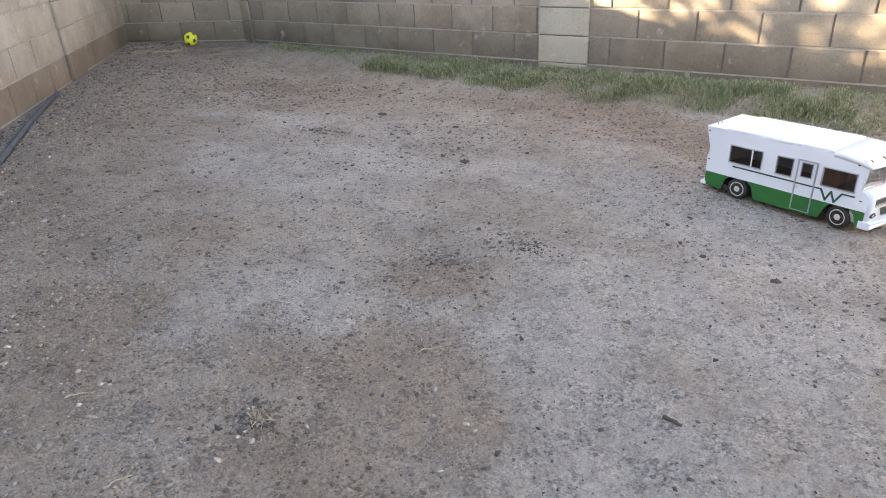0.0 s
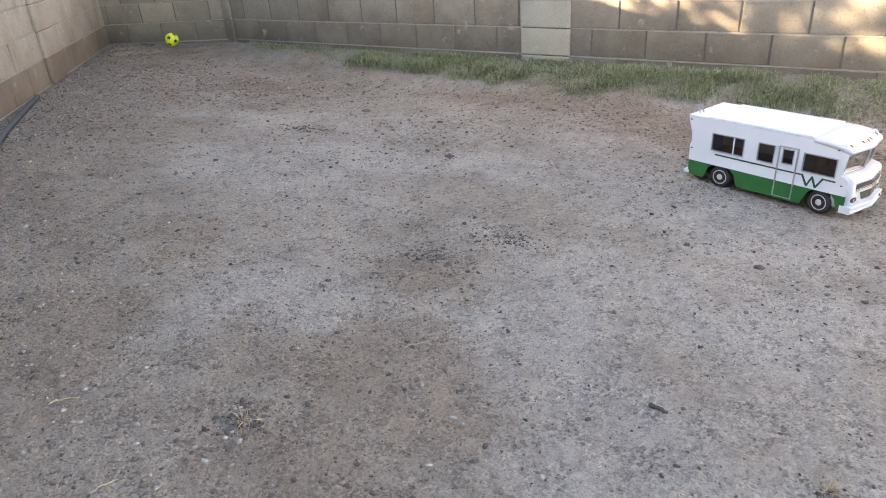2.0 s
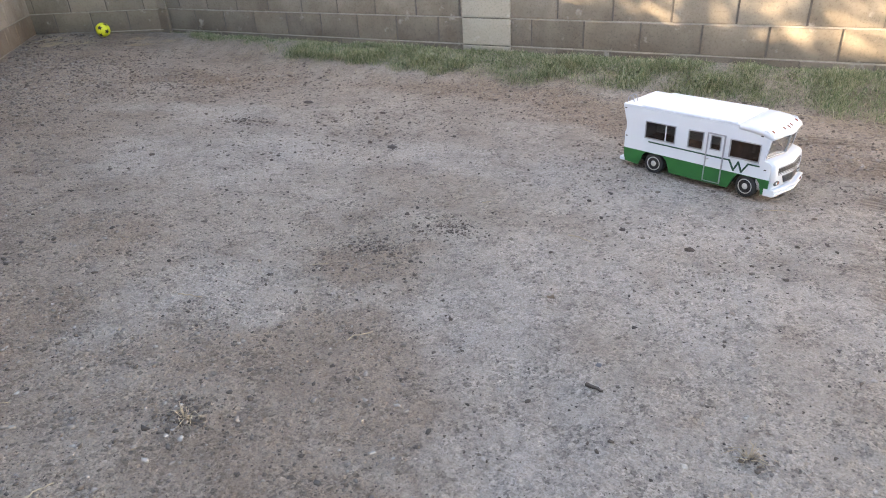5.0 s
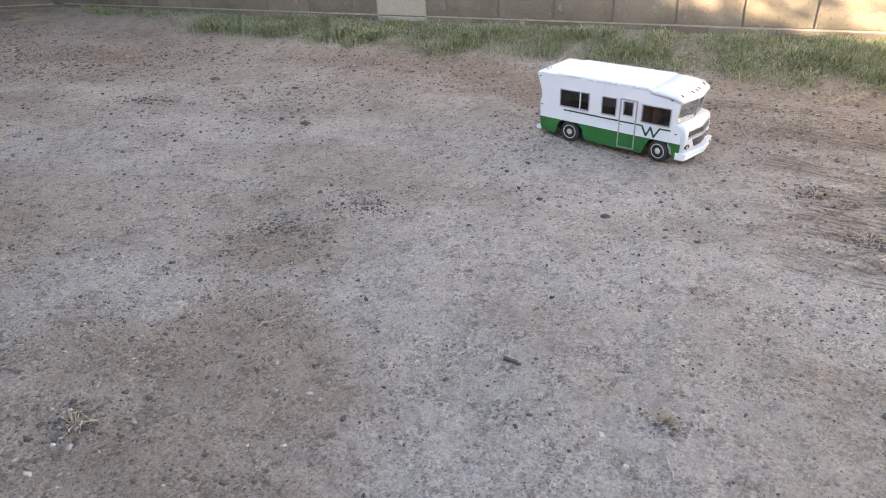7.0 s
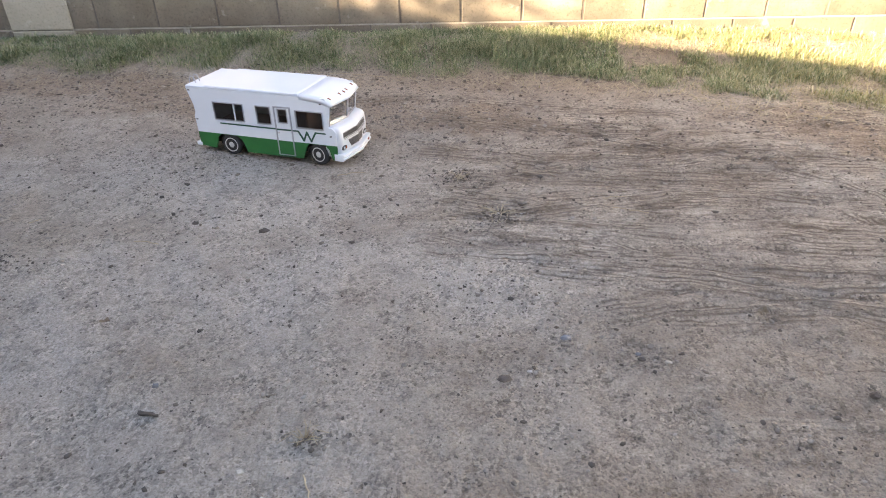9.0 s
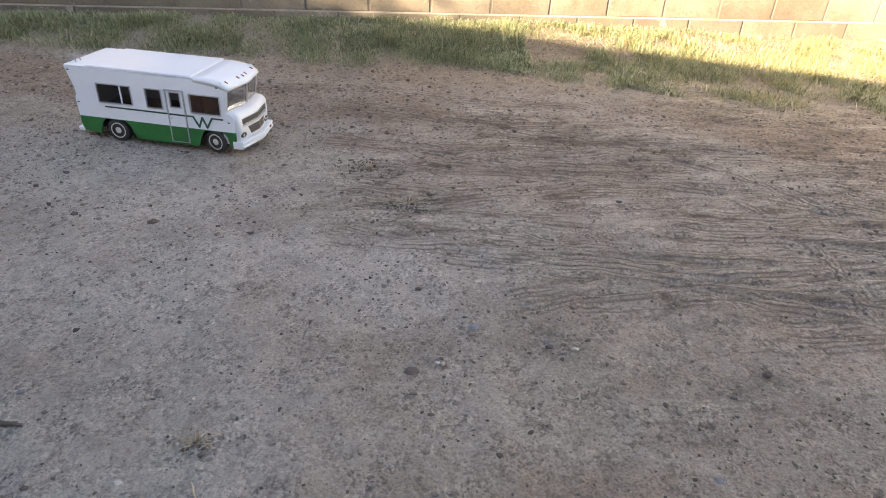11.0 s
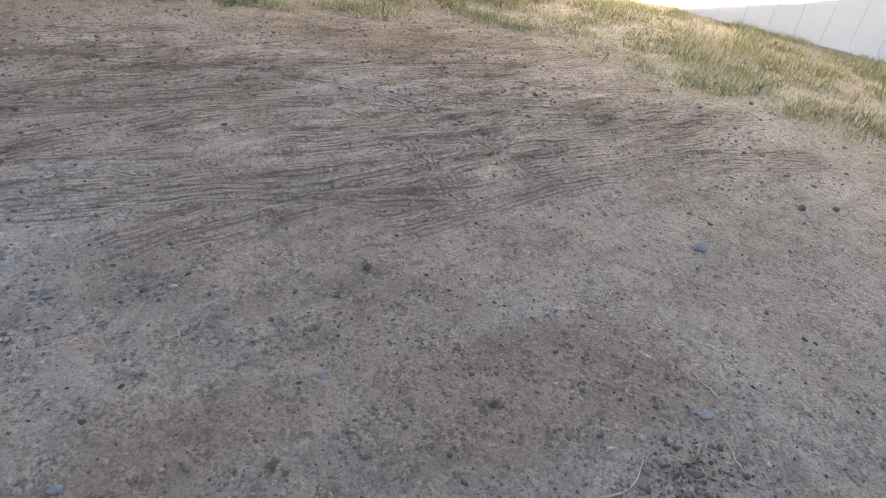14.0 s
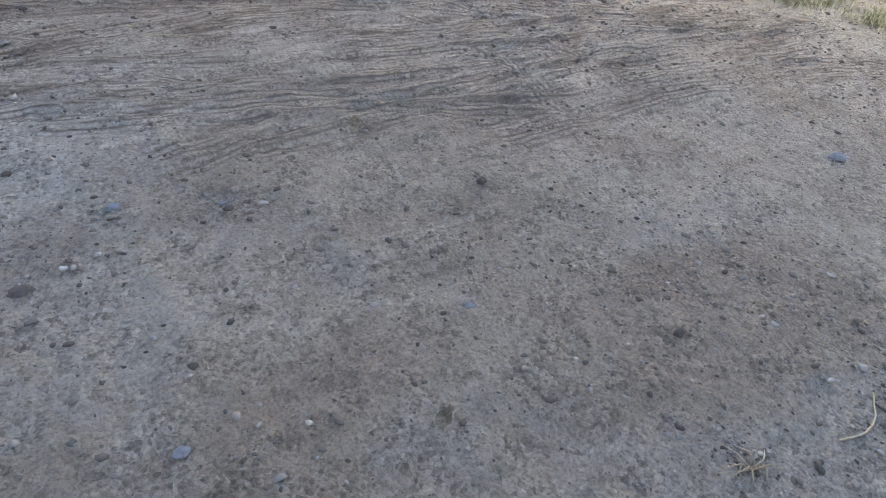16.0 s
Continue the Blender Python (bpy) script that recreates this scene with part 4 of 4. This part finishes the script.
def wheel(parent, x, y, side, turn, name="wheel"):
    ob = new(name)
    ob.empty_display_size = 0.02
    ob.parent = parent
    ob.matrix_basis = pose(x * S, y * S, 0.0505 * SW, 0, 0, turn)
    s = side
    tyre = lathe(bmesh.new(), [(0.031, -0.017), (0.044, -0.018), (0.0495, -0.014), (0.051, -0.006), (0.051, 0.006), (0.0495, 0.014), (0.044, 0.018), (0.031, 0.017), (0.031, -0.017)], 36)
    for k in range(36):
        a = 2 * math.pi * k / 36
        c = Vector((math.cos(a) * 0.0508, 0, math.sin(a) * 0.0508))
        t = Vector((-math.sin(a), 0, math.cos(a))) * 0.0017
        r = Vector((math.cos(a), 0, math.sin(a))) * 0.0012
        for y0, y1 in ((-0.013, -0.001), (0.001, 0.013)):
            q = [tyre.verts.new(c + t * p + r + Vector((0, yy, 0))) for p, yy in ((-1, y0), (1, y0), (1, y1), (-1, y1))]
            tyre.faces.new(q)
    bmesh.ops.scale(tyre, vec=(SW, SW * 0.9, SW), verts=tyre.verts[:])
    part("tyre", tyre, M_RUBBER, ob, "black rubber tyre", True)
    o = s * 0.012
    rim = lathe(bmesh.new(), [(0.0325, -o), (0.0345, o * 1.5), (0.0310, o * 1.56), (0.0285, o * 1.25), (0.0190, o * 1.15), (0.0150, o * 1.35), (0.0110, o * 1.65), (0.0, o * 1.7)], 30)
    for k in range(8):
        a = 2 * math.pi * k / 8
        g = bmesh.ops.create_icosphere(rim, subdivisions=1, radius=0.0022)["verts"]
        bmesh.ops.translate(rim, verts=g, vec=(0.0235 * math.cos(a), o * 1.2, 0.0235 * math.sin(a)))
    bmesh.ops.scale(rim, vec=(SW, SW * 0.9, SW), verts=rim.verts[:])
    rim_ob = part("rim", rim, M_CHROME, ob, "bright steel rim", True)
    for k in range(8):
        a = 2 * math.pi * (k + 0.5) / 8
        slot = lathe(bmesh.new(), [(0.0, o * 1.42), (0.0038, o * 1.42), (0.0042, o * 1.1)], 10)
        bmesh.ops.translate(slot, verts=slot.verts[:], vec=(0.0238 * math.cos(a), 0, 0.0238 * math.sin(a)))
        bmesh.ops.scale(slot, vec=(SW, SW * 0.9, SW), verts=slot.verts[:])
        part("slot", slot, M_DARK, rim_ob)
    return ob


def motorhome(m):
    van = thing("toy_motorhome", m, "white and green model motorhome standing on bare soil", "toy vehicle")
    X0, X1 = -0.180, 0.520
    ZG, ZT = 0.106, 0.326
    # windows as (x0, x1, z0, z1)
    right = [(-0.072, 0.085, 0.182, 0.262), (0.160, 0.230, 0.182, 0.262), (0.366, 0.500, 0.180, 0.258)]
    left = [(-0.075, 0.075, 0.182, 0.262), (0.170, 0.280, 0.182, 0.262), (0.380, 0.500, 0.180, 0.258)]
    door = (0.256, 0.336, 0.034, 0.272)
    pane = (0.274, 0.318, 0.196, 0.258)
    for side, wins in ((-1, right), (1, left)):
        y = side * HW
        t = -side * 0.006
        holes = wins + ([pane] if side < 0 else [])
        xs = sorted({X0, X1, *[v for w in holes for v in w[:2]]})
        zs = sorted({ZG, ZT, *[v for w in holes for v in w[2:]]})
        vpart("side_panel", holed(xs, zs, holes, y, t), M_WHITE, van, "white enamelled side wall")
        # green skirt with the wheel openings
        sk = [(X0, ZG), (X0, 0.036), (-0.100, 0.030), (-0.081, 0.086), (-0.061, 0.104), (0.031, 0.104), (0.055, 0.084), (0.077, 0.026), (0.378, 0.026),
              (0.402, 0.084), (0.418, 0.104), (0.502, 0.104), (0.520, 0.084), (0.534, 0.034), (0.560, 0.038), (0.560, ZG)]
        vpart("skirt", prism(bmesh.new(), sk, y + side * 0.0012, y + t), M_GREEN, van, "green enamelled skirt")
        for w in wins:
            win = vpart("window", holed([w[0], w[1]], [w[2], w[3]], [], y - side * 0.004, -side * 0.001), M_GLASS, van, "dark tinted window pane")
            win.visible_shadow = False
            part("frame", sized(frame_ring(bmesh.new(), *w, y + side * 0.0030, y - side * 0.004, 0.0045)), M_ALU, win, "dull aluminium frame")
            if w is wins[0]:
                part("mullion", sized(box(bmesh.new(), w[0] + (w[1] - w[0]) * 0.68, w[0] + (w[1] - w[0]) * 0.68 + 0.005, y - side * 0.003, y + side * 0.0025, w[2], w[3])), M_WHITE, win)
        # waist stripe with the zigzag mark
        st = bmesh.new()
        yy = (y + side * 0.0004, y + side * 0.0016)
        for a, b in (((-0.052, 0.161), (0.372, 0.161)), ((0.456, 0.161), (0.510, 0.161))):
            prism(st, [(a[0], a[1] - 0.0035), (b[0], b[1] - 0.0035), (b[0], b[1] + 0.0035), (a[0], a[1] + 0.0035)], *yy)
        zig = [(0.370, 0.161), (0.394, 0.117), (0.413, 0.160), (0.432, 0.117), (0.458, 0.161)]
        for (ax, az), (bx, bz) in zip(zig, zig[1:]):
            d = Vector((bx - ax, bz - az)).normalized()
            n = Vector((-d.y, d.x)) * 0.0042
            e = d * 0.003
            prism(st, [(ax - e.x + n.x, az - e.y + n.y), (bx + e.x + n.x, bz + e.y + n.y), (bx + e.x - n.x, bz + e.y - n.y), (ax - e.x - n.x, az - e.y - n.y)], yy[0], yy[1] + side * 0.0004 * (1 if d.y > 0 else 2))
        vpart("stripe", st, M_STRIPE, van, "dark green waist stripe with a zigzag mark")
        # nose cheeks and the flared tail
        cheek = [(X1, ZG), (0.560, ZG), (0.560, 0.170), (0.545, 0.188), (X1, 0.192)]
        vpart("cheek", prism(bmesh.new(), cheek, y, y + t), M_WHITE, van)
        tail = [(X0, ZG), (X0, ZT), (-0.212, ZT), (-0.200, 0.285), (-0.186, 0.240), (-0.184, 0.205), (-0.192, 0.185), (-0.190, ZG)]
        vpart("tail_panel", prism(bmesh.new(), tail, y, y + t), M_WHITE, van)
        vpart("tail_skirt", prism(bmesh.new(), [(X0, ZG - 0.001), (-0.190, ZG - 0.001), (-0.186, 0.040), (X0, 0.036)], y + side * 0.001, y + t), M_GREEN, van)
        # upper front corner beside the windscreen
        vpart("screen_pillar", prism(bmesh.new(), [(X1, 0.191), (0.526, 0.191), (0.540, 0.290), (0.534, 0.308), (X1, ZT)], y - side * 0.001, y + t), M_WHITE, van)
        for lx, lz in ((-0.196, 0.312), (0.498, 0.300), (0.535, 0.150), (-0.180, 0.170)):
            vpart("marker_lamp", boxes(lx - 0.005, lx + 0.005, y - side * 0.001, y + side * 0.002, lz - 0.0025, lz + 0.0025), M_DARK, van)
        for ax in AXLES:
            arch = bmesh.new()
            lathe(arch, [(0.060, -0.03), (0.060, 0.03)], 20)
            bmesh.ops.delete(arch, geom=[f for f in arch.faces if f.calc_center_median().z < 0.0 or len(f.verts) > 4], context="FACES")
            bmesh.ops.translate(arch, verts=arch.verts[:], vec=(ax, side * (HW - 0.036), 0.048))
            vpart("wheel_arch", arch, M_DARK, van, "dark wheel arch lining")
    # entrance door on the right side
    y = -HW
    dr = vpart("door", holed([door[0], pane[0], pane[1], door[1]], [ZG, pane[2], pane[3], door[3]], [pane], y - 0.0018, 0.0012), M_WHITE, van, "white entrance door")
    part("lower_leaf", sized(boxes(door[0], door[1], y - 0.0030, y - 0.0014, door[2], ZG)), M_GREEN, dr, "green lower door leaf")
    fr = bmesh.new()
    for a, b, c, d in ((door[0] - 0.004, door[0] + 0.002, door[2], door[3]), (door[1] - 0.002, door[1] + 0.004, door[2], door[3]), (door[0] + 0.002, door[1] - 0.002, door[3] - 0.006, door[3]), (door[0] + 0.002, door[1] - 0.002, door[2], door[2] + 0.004)):
        box(fr, a, b, y - 0.0045, y - 0.001, c, d)
    part("door_frame", sized(fr), M_ALU, dr, "dull aluminium door frame")
    part("door_trim", sized(frame_ring(bmesh.new(), *pane, y - 0.0040, y + 0.003, 0.004)), M_ALU, dr)
    g = part("door_pane", sized(holed([pane[0], pane[1]], [pane[2], pane[3]], [], y + 0.001, 0.001)), M_GLASS, dr, "dark tinted pane")
    g.visible_shadow = False
    part("door_stripe", sized(boxes(door[0] + 0.002, door[1] - 0.002, y - 0.0030, y - 0.0017, 0.1575, 0.1645)), M_STRIPE, dr)
    part("handle", sized(boxes(door[0] + 0.006, door[0] + 0.016, y - 0.006, y - 0.002, 0.142, 0.147, bevel=0.001)), M_CHROME, dr, "chrome handle")
    # roof with a raised middle panel and the brow over the windscreen
    rf = bmesh.new()
    box(rf, -0.213, 0.392, -HW, HW, ZT + 0.0005, ZT + 0.008, bevel=0.003)
    box(rf, -0.110, 0.388, -HW + 0.0, HW - 0.0, ZT + 0.006, ZT + 0.014, bevel=0.004)
    vpart("roof", rf, M_WHITE, van, "flat white roof panel")
    br = [(0.392, ZT - 0.012, 0), (0.392, ZT + 0.009, 0), (0.440, ZT + 0.008, 0.1), (0.490, ZT + 0.002, 0.4), (0.522, ZT - 0.008, 0.8), (0.542, ZT - 0.020, 1), (0.550, ZT - 0.034, 1), (0.545, ZT - 0.038, 1), (0.500, ZT - 0.024, 0.4)]
    vpart("brow", prow(bmesh.new(), br, HW + 0.0008, 0.026, n=12), M_WHITE, van, "rounded white brow over the windscreen", True)
    for ly in (-0.118, -0.035, 0.0, 0.035, 0.118):
        f = 0.026 * (1 - abs(ly) / HW)
        bm = boxes(-0.0035, 0.0035, -0.0032, 0.0032, -0.008, 0.008, bevel=0.0012)
        bmesh.ops.rotate(bm, verts=bm.verts[:], cent=(0, 0, 0), matrix=Matrix.Rotation(radians(-62), 3, "Y"))
        bmesh.ops.translate(bm, verts=bm.verts[:], vec=(0.5245 + f * 0.8, ly, ZT - 0.0095))
        vpart("clearance_lamp", bm, M_AMBER, van, "small amber clearance lamp")
    # windscreen: two panes that meet at the middle
    for side in (-1, 1):
        bm = bmesh.new()
        q = [(0.538, side * (HW - 0.010), 0.292), (0.563, side * 0.003, 0.290), (0.551, side * 0.003, 0.199), (0.526, side * (HW - 0.010), 0.199)]
        vs = [bm.verts.new(p) for p in q]
        f = bm.faces.new(vs)
        bmesh.ops.solidify(bm, geom=[f], thickness=0.001)
        ws = vpart("windscreen", bm, M_GLASS, van, "tinted windscreen pane")
        ws.visible_shadow = False
        bm = bmesh.new()
        loop = [Vector(p) for p in q]
        for a, b in zip(loop, loop[1:] + loop[:1]):
            tube(bm, [a, b], 0.0042, 6)
        part("screen_frame", sized(bm), M_ALU, ws, "dull aluminium windscreen frame")
    # nose
    no = [(0.500, 0.050, 0), (0.500, 0.194, 0), (0.532, 0.194, 0.9), (0.556, 0.189, 1), (0.569, 0.180, 1), (0.573, 0.172, 1), (0.577, 0.130, 1), (0.573, 0.060, 1), (0.545, 0.048, 1)]
    vpart("nose", prow(bmesh.new(), no, HW - 0.0065, 0.022, n=12), M_WHITE, van, "rounded white nose below the windscreen", True)
    for nm, z0, z1, hw, hw2, n_sl in (("grille", 0.126, 0.160, 0.116, 0.116, 5), ("lower_grille", 0.080, 0.117, 0.080, 0.060, 8)):
        bm = bmesh.new()
        rows = []
        for k in range(9):
            u = -1 + k / 4
            rows.append([])
            for z, h in ((z1, hw), (z0, hw2)):
                yv = u * h
                xx = 0.5765 + 0.022 * (1 - abs(yv) / (HW - 0.0065))
                rows[-1] += [bm.verts.new((xx, yv, z)), bm.verts.new((xx - 0.006, yv, z))]
        for s, t in zip(rows, rows[1:]):
            bm.faces.new((s[0], t[0], t[2], s[2]))
            bm.faces.new((s[0], s[1], t[1], t[0]))
            bm.faces.new((s[2], t[2], t[3], s[3]))
        gr = vpart(nm, bm, M_GRILLE, van, "dark radiator grille")
        for k in range(n_sl + 1):
            f = k / n_sl
            z, h = z1 + (z0 - z1) * f, hw + (hw2 - hw) * f
            bm = bmesh.new()
            for sgn in (-1, 1):
                a = Vector((0.5785 + 0.022 * (1 - h / (HW - 0.0065)), sgn * h, z))
                tube(bm, [a, Vector((0.5785 + 0.022, 0, z))], 0.0014, 5)
            part("slat", sized(bm), M_ALU if k in (0, n_sl) else M_SLAT, gr)
    for side in (-1, 1):
        xx = 0.5765 + 0.022 * (1 - 0.108 / (HW - 0.0065))
        bm = lathe(bmesh.new(), [(0.0, 0.004), (0.012, 0.004), (0.0145, 0.001), (0.0145, -0.004)], 20, "x")
        bmesh.ops.scale(bm, vec=(1, 1.55, 0.82), verts=bm.verts[:])
        bmesh.ops.translate(bm, verts=bm.verts[:], vec=(xx - 0.002, side * 0.112, 0.088))
        hl = vpart("headlight", bm, M_GRILLE, van, "dark oval headlight bezel", True)
        for dy, mat, nm in ((0.009, M_CLEAR, "lens"), (-0.009, M_AMBER if side < 0 else M_CLEAR, "turn_lamp")):
            bm = lathe(bmesh.new(), [(0.0, 0.0032), (0.005, 0.0022), (0.0075, 0.0)], 16, "x")
            bmesh.ops.translate(bm, verts=bm.verts[:], vec=(xx + 0.0022, side * (0.112 + dy), 0.088))
            part(nm, sized(bm), mat, hl, smooth=True)
    bu = [(0.545, 0.034, 1), (0.545, 0.066, 1), (0.590, 0.066, 1), (0.594, 0.062, 1), (0.592, 0.054, 1), (0.588, 0.050, 1), (0.595, 0.046, 1), (0.594, 0.038, 1), (0.586, 0.033, 1)]
    vpart("bumper", prow(bmesh.new(), bu, HW + 0.004, 0.024, n=12), M_WHITE, van, "white V-shaped front bumper")
    bm = boxes(-0.001, 0.001, -0.006, 0.006, -0.006, 0.006)
    bmesh.ops.rotate(bm, verts=bm.verts[:], cent=(0, 0, 0), matrix=Matrix.Rotation(radians(45), 3, "X"))
    bmesh.ops.translate(bm, verts=bm.verts[:], vec=(0.6005, 0.112, 0.052))
    vpart("badge", bm, M_AMBER, van, "small dark diamond badge")
    # tail: wall with window, ladder, spare wheel, bumper
    bm = holed([-HW + 0.006, -0.05, 0.06, HW - 0.006], [ZG - 0.05, 0.205, 0.265, ZT], [(-0.05, 0.06, 0.205, 0.265)], 0, 0.005)
    bmesh.ops.rotate(bm, verts=bm.verts[:], cent=(0, 0, 0), matrix=Matrix.Rotation(radians(90), 3, "Z"))
    bmesh.ops.translate(bm, verts=bm.verts[:], vec=(-0.181, 0, 0))
    vpart("rear_wall", bm, M_WHITE, van, "white rear wall")
    bm = boxes(-0.184, -0.183, -0.05, 0.06, 0.205, 0.265)
    rw = vpart("rear_window", bm, M_GLASS, van, "dark tinted rear window")
    rw.visible_shadow = False
    ld = bmesh.new()
    for yy in (-0.075, -0.105):
        tube(ld, [(-0.194, yy, 0.075), (-0.200, yy, 0.2), (-0.216, yy, 0.32), (-0.216, yy, 0.352), (-0.205, yy, 0.366), (-0.190, yy, 0.362), (-0.180, yy, ZT + 0.004)], 0.0022, 6)
    lad = vpart("ladder", ld, M_ALU, van, "thin aluminium ladder hooked over the roof", True)
    for k in range(7):
        z = 0.095 + k * 0.036
        part("rung", sized(tube(bmesh.new(), [(-0.196 - 0.008 * k / 6, -0.075, z), (-0.196 - 0.008 * k / 6, -0.105, z)], 0.0018, 6)), M_ALU, lad)
    sp = wheel(van, -0.205, 0.03, -1, 0, "spare_wheel")
    sp.matrix_basis = pose(-0.206 * S, 0.03 * S, 0.125 * SZ, 0, 0, -90)
    vpart("rear_bumper", boxes(-0.212, -0.180, -HW - 0.003, HW + 0.003, 0.034, 0.052, bevel=0.003), M_WHITE, van, "white rear bumper")
    # cabin: floor, dash, seats, steering wheel, dark lining
    vpart("chassis", boxes(-0.176, 0.545, -HW + 0.062, HW - 0.062, 0.036, 0.060), M_DARK, van)
    vpart("cabin_floor", boxes(-0.175, 0.500, -HW + 0.008, HW - 0.008, 0.108, 0.114), M_INSIDE, van, "brown cabin floor")
    vpart("dashboard", boxes(0.470, 0.526, -HW + 0.008, HW - 0.008, 0.150, 0.1985, bevel=0.004), M_INSIDE, van, "brown dashboard")
    vpart("bulkhead", boxes(0.345, 0.350, -HW + 0.008, HW - 0.008, 0.115, 0.318), M_INSIDE, van, "dark cabin partition")
    vpart("cab_lining", boxes(0.352, 0.515, -HW + 0.008, HW - 0.008, 0.314, 0.320), M_DARK, van, "dark cab roof lining")
    for yy in (-0.075, 0.075):
        bm = boxes(0.395, 0.445, yy - 0.03, yy + 0.03, 0.114, 0.158, bevel=0.006)
        box(bm, 0.385, 0.400, yy - 0.03, yy + 0.03, 0.15, 0.235, bevel=0.005)
        vpart("seat", bm, M_INSIDE, van, "brown cab seat")
    bm = bmesh.new()
    ring = [Vector((0.484 + 0.018 * math.cos(a) * 0.6, 0.075 + 0.024 * math.sin(a), 0.222 - 0.018 * math.cos(a) * 0.7)) for a in [k * 6.2832 / 18 for k in range(19)]]
    tube(bm, ring, 0.0025, 6)
    tube(bm, [(0.484, 0.075, 0.222), (0.502, 0.075, 0.190)], 0.008, 8)
    vpart("steering_wheel", bm, M_WHITE, van, "white steering wheel", True)
    for ax, turn in zip(AXLES, (0, -10)):
        for side in (-1, 1):
            wheel(van, ax, side * (HW - 0.020), side, turn)
    for ax in AXLES:
        vpart("axle", tube(bmesh.new(), [(ax, -HW + 0.03, 0.05), (ax, HW - 0.03, 0.05)], 0.007, 10), M_DARK, van)
    return van


VAN_X, VAN_Y, VAN_YAW = 0.193, -1.67, -18.0
motorhome(pose(VAN_X, VAN_Y, ground_z(VAN_X, VAN_Y - 0.2) + 0.002, 0, 0, VAN_YAW))
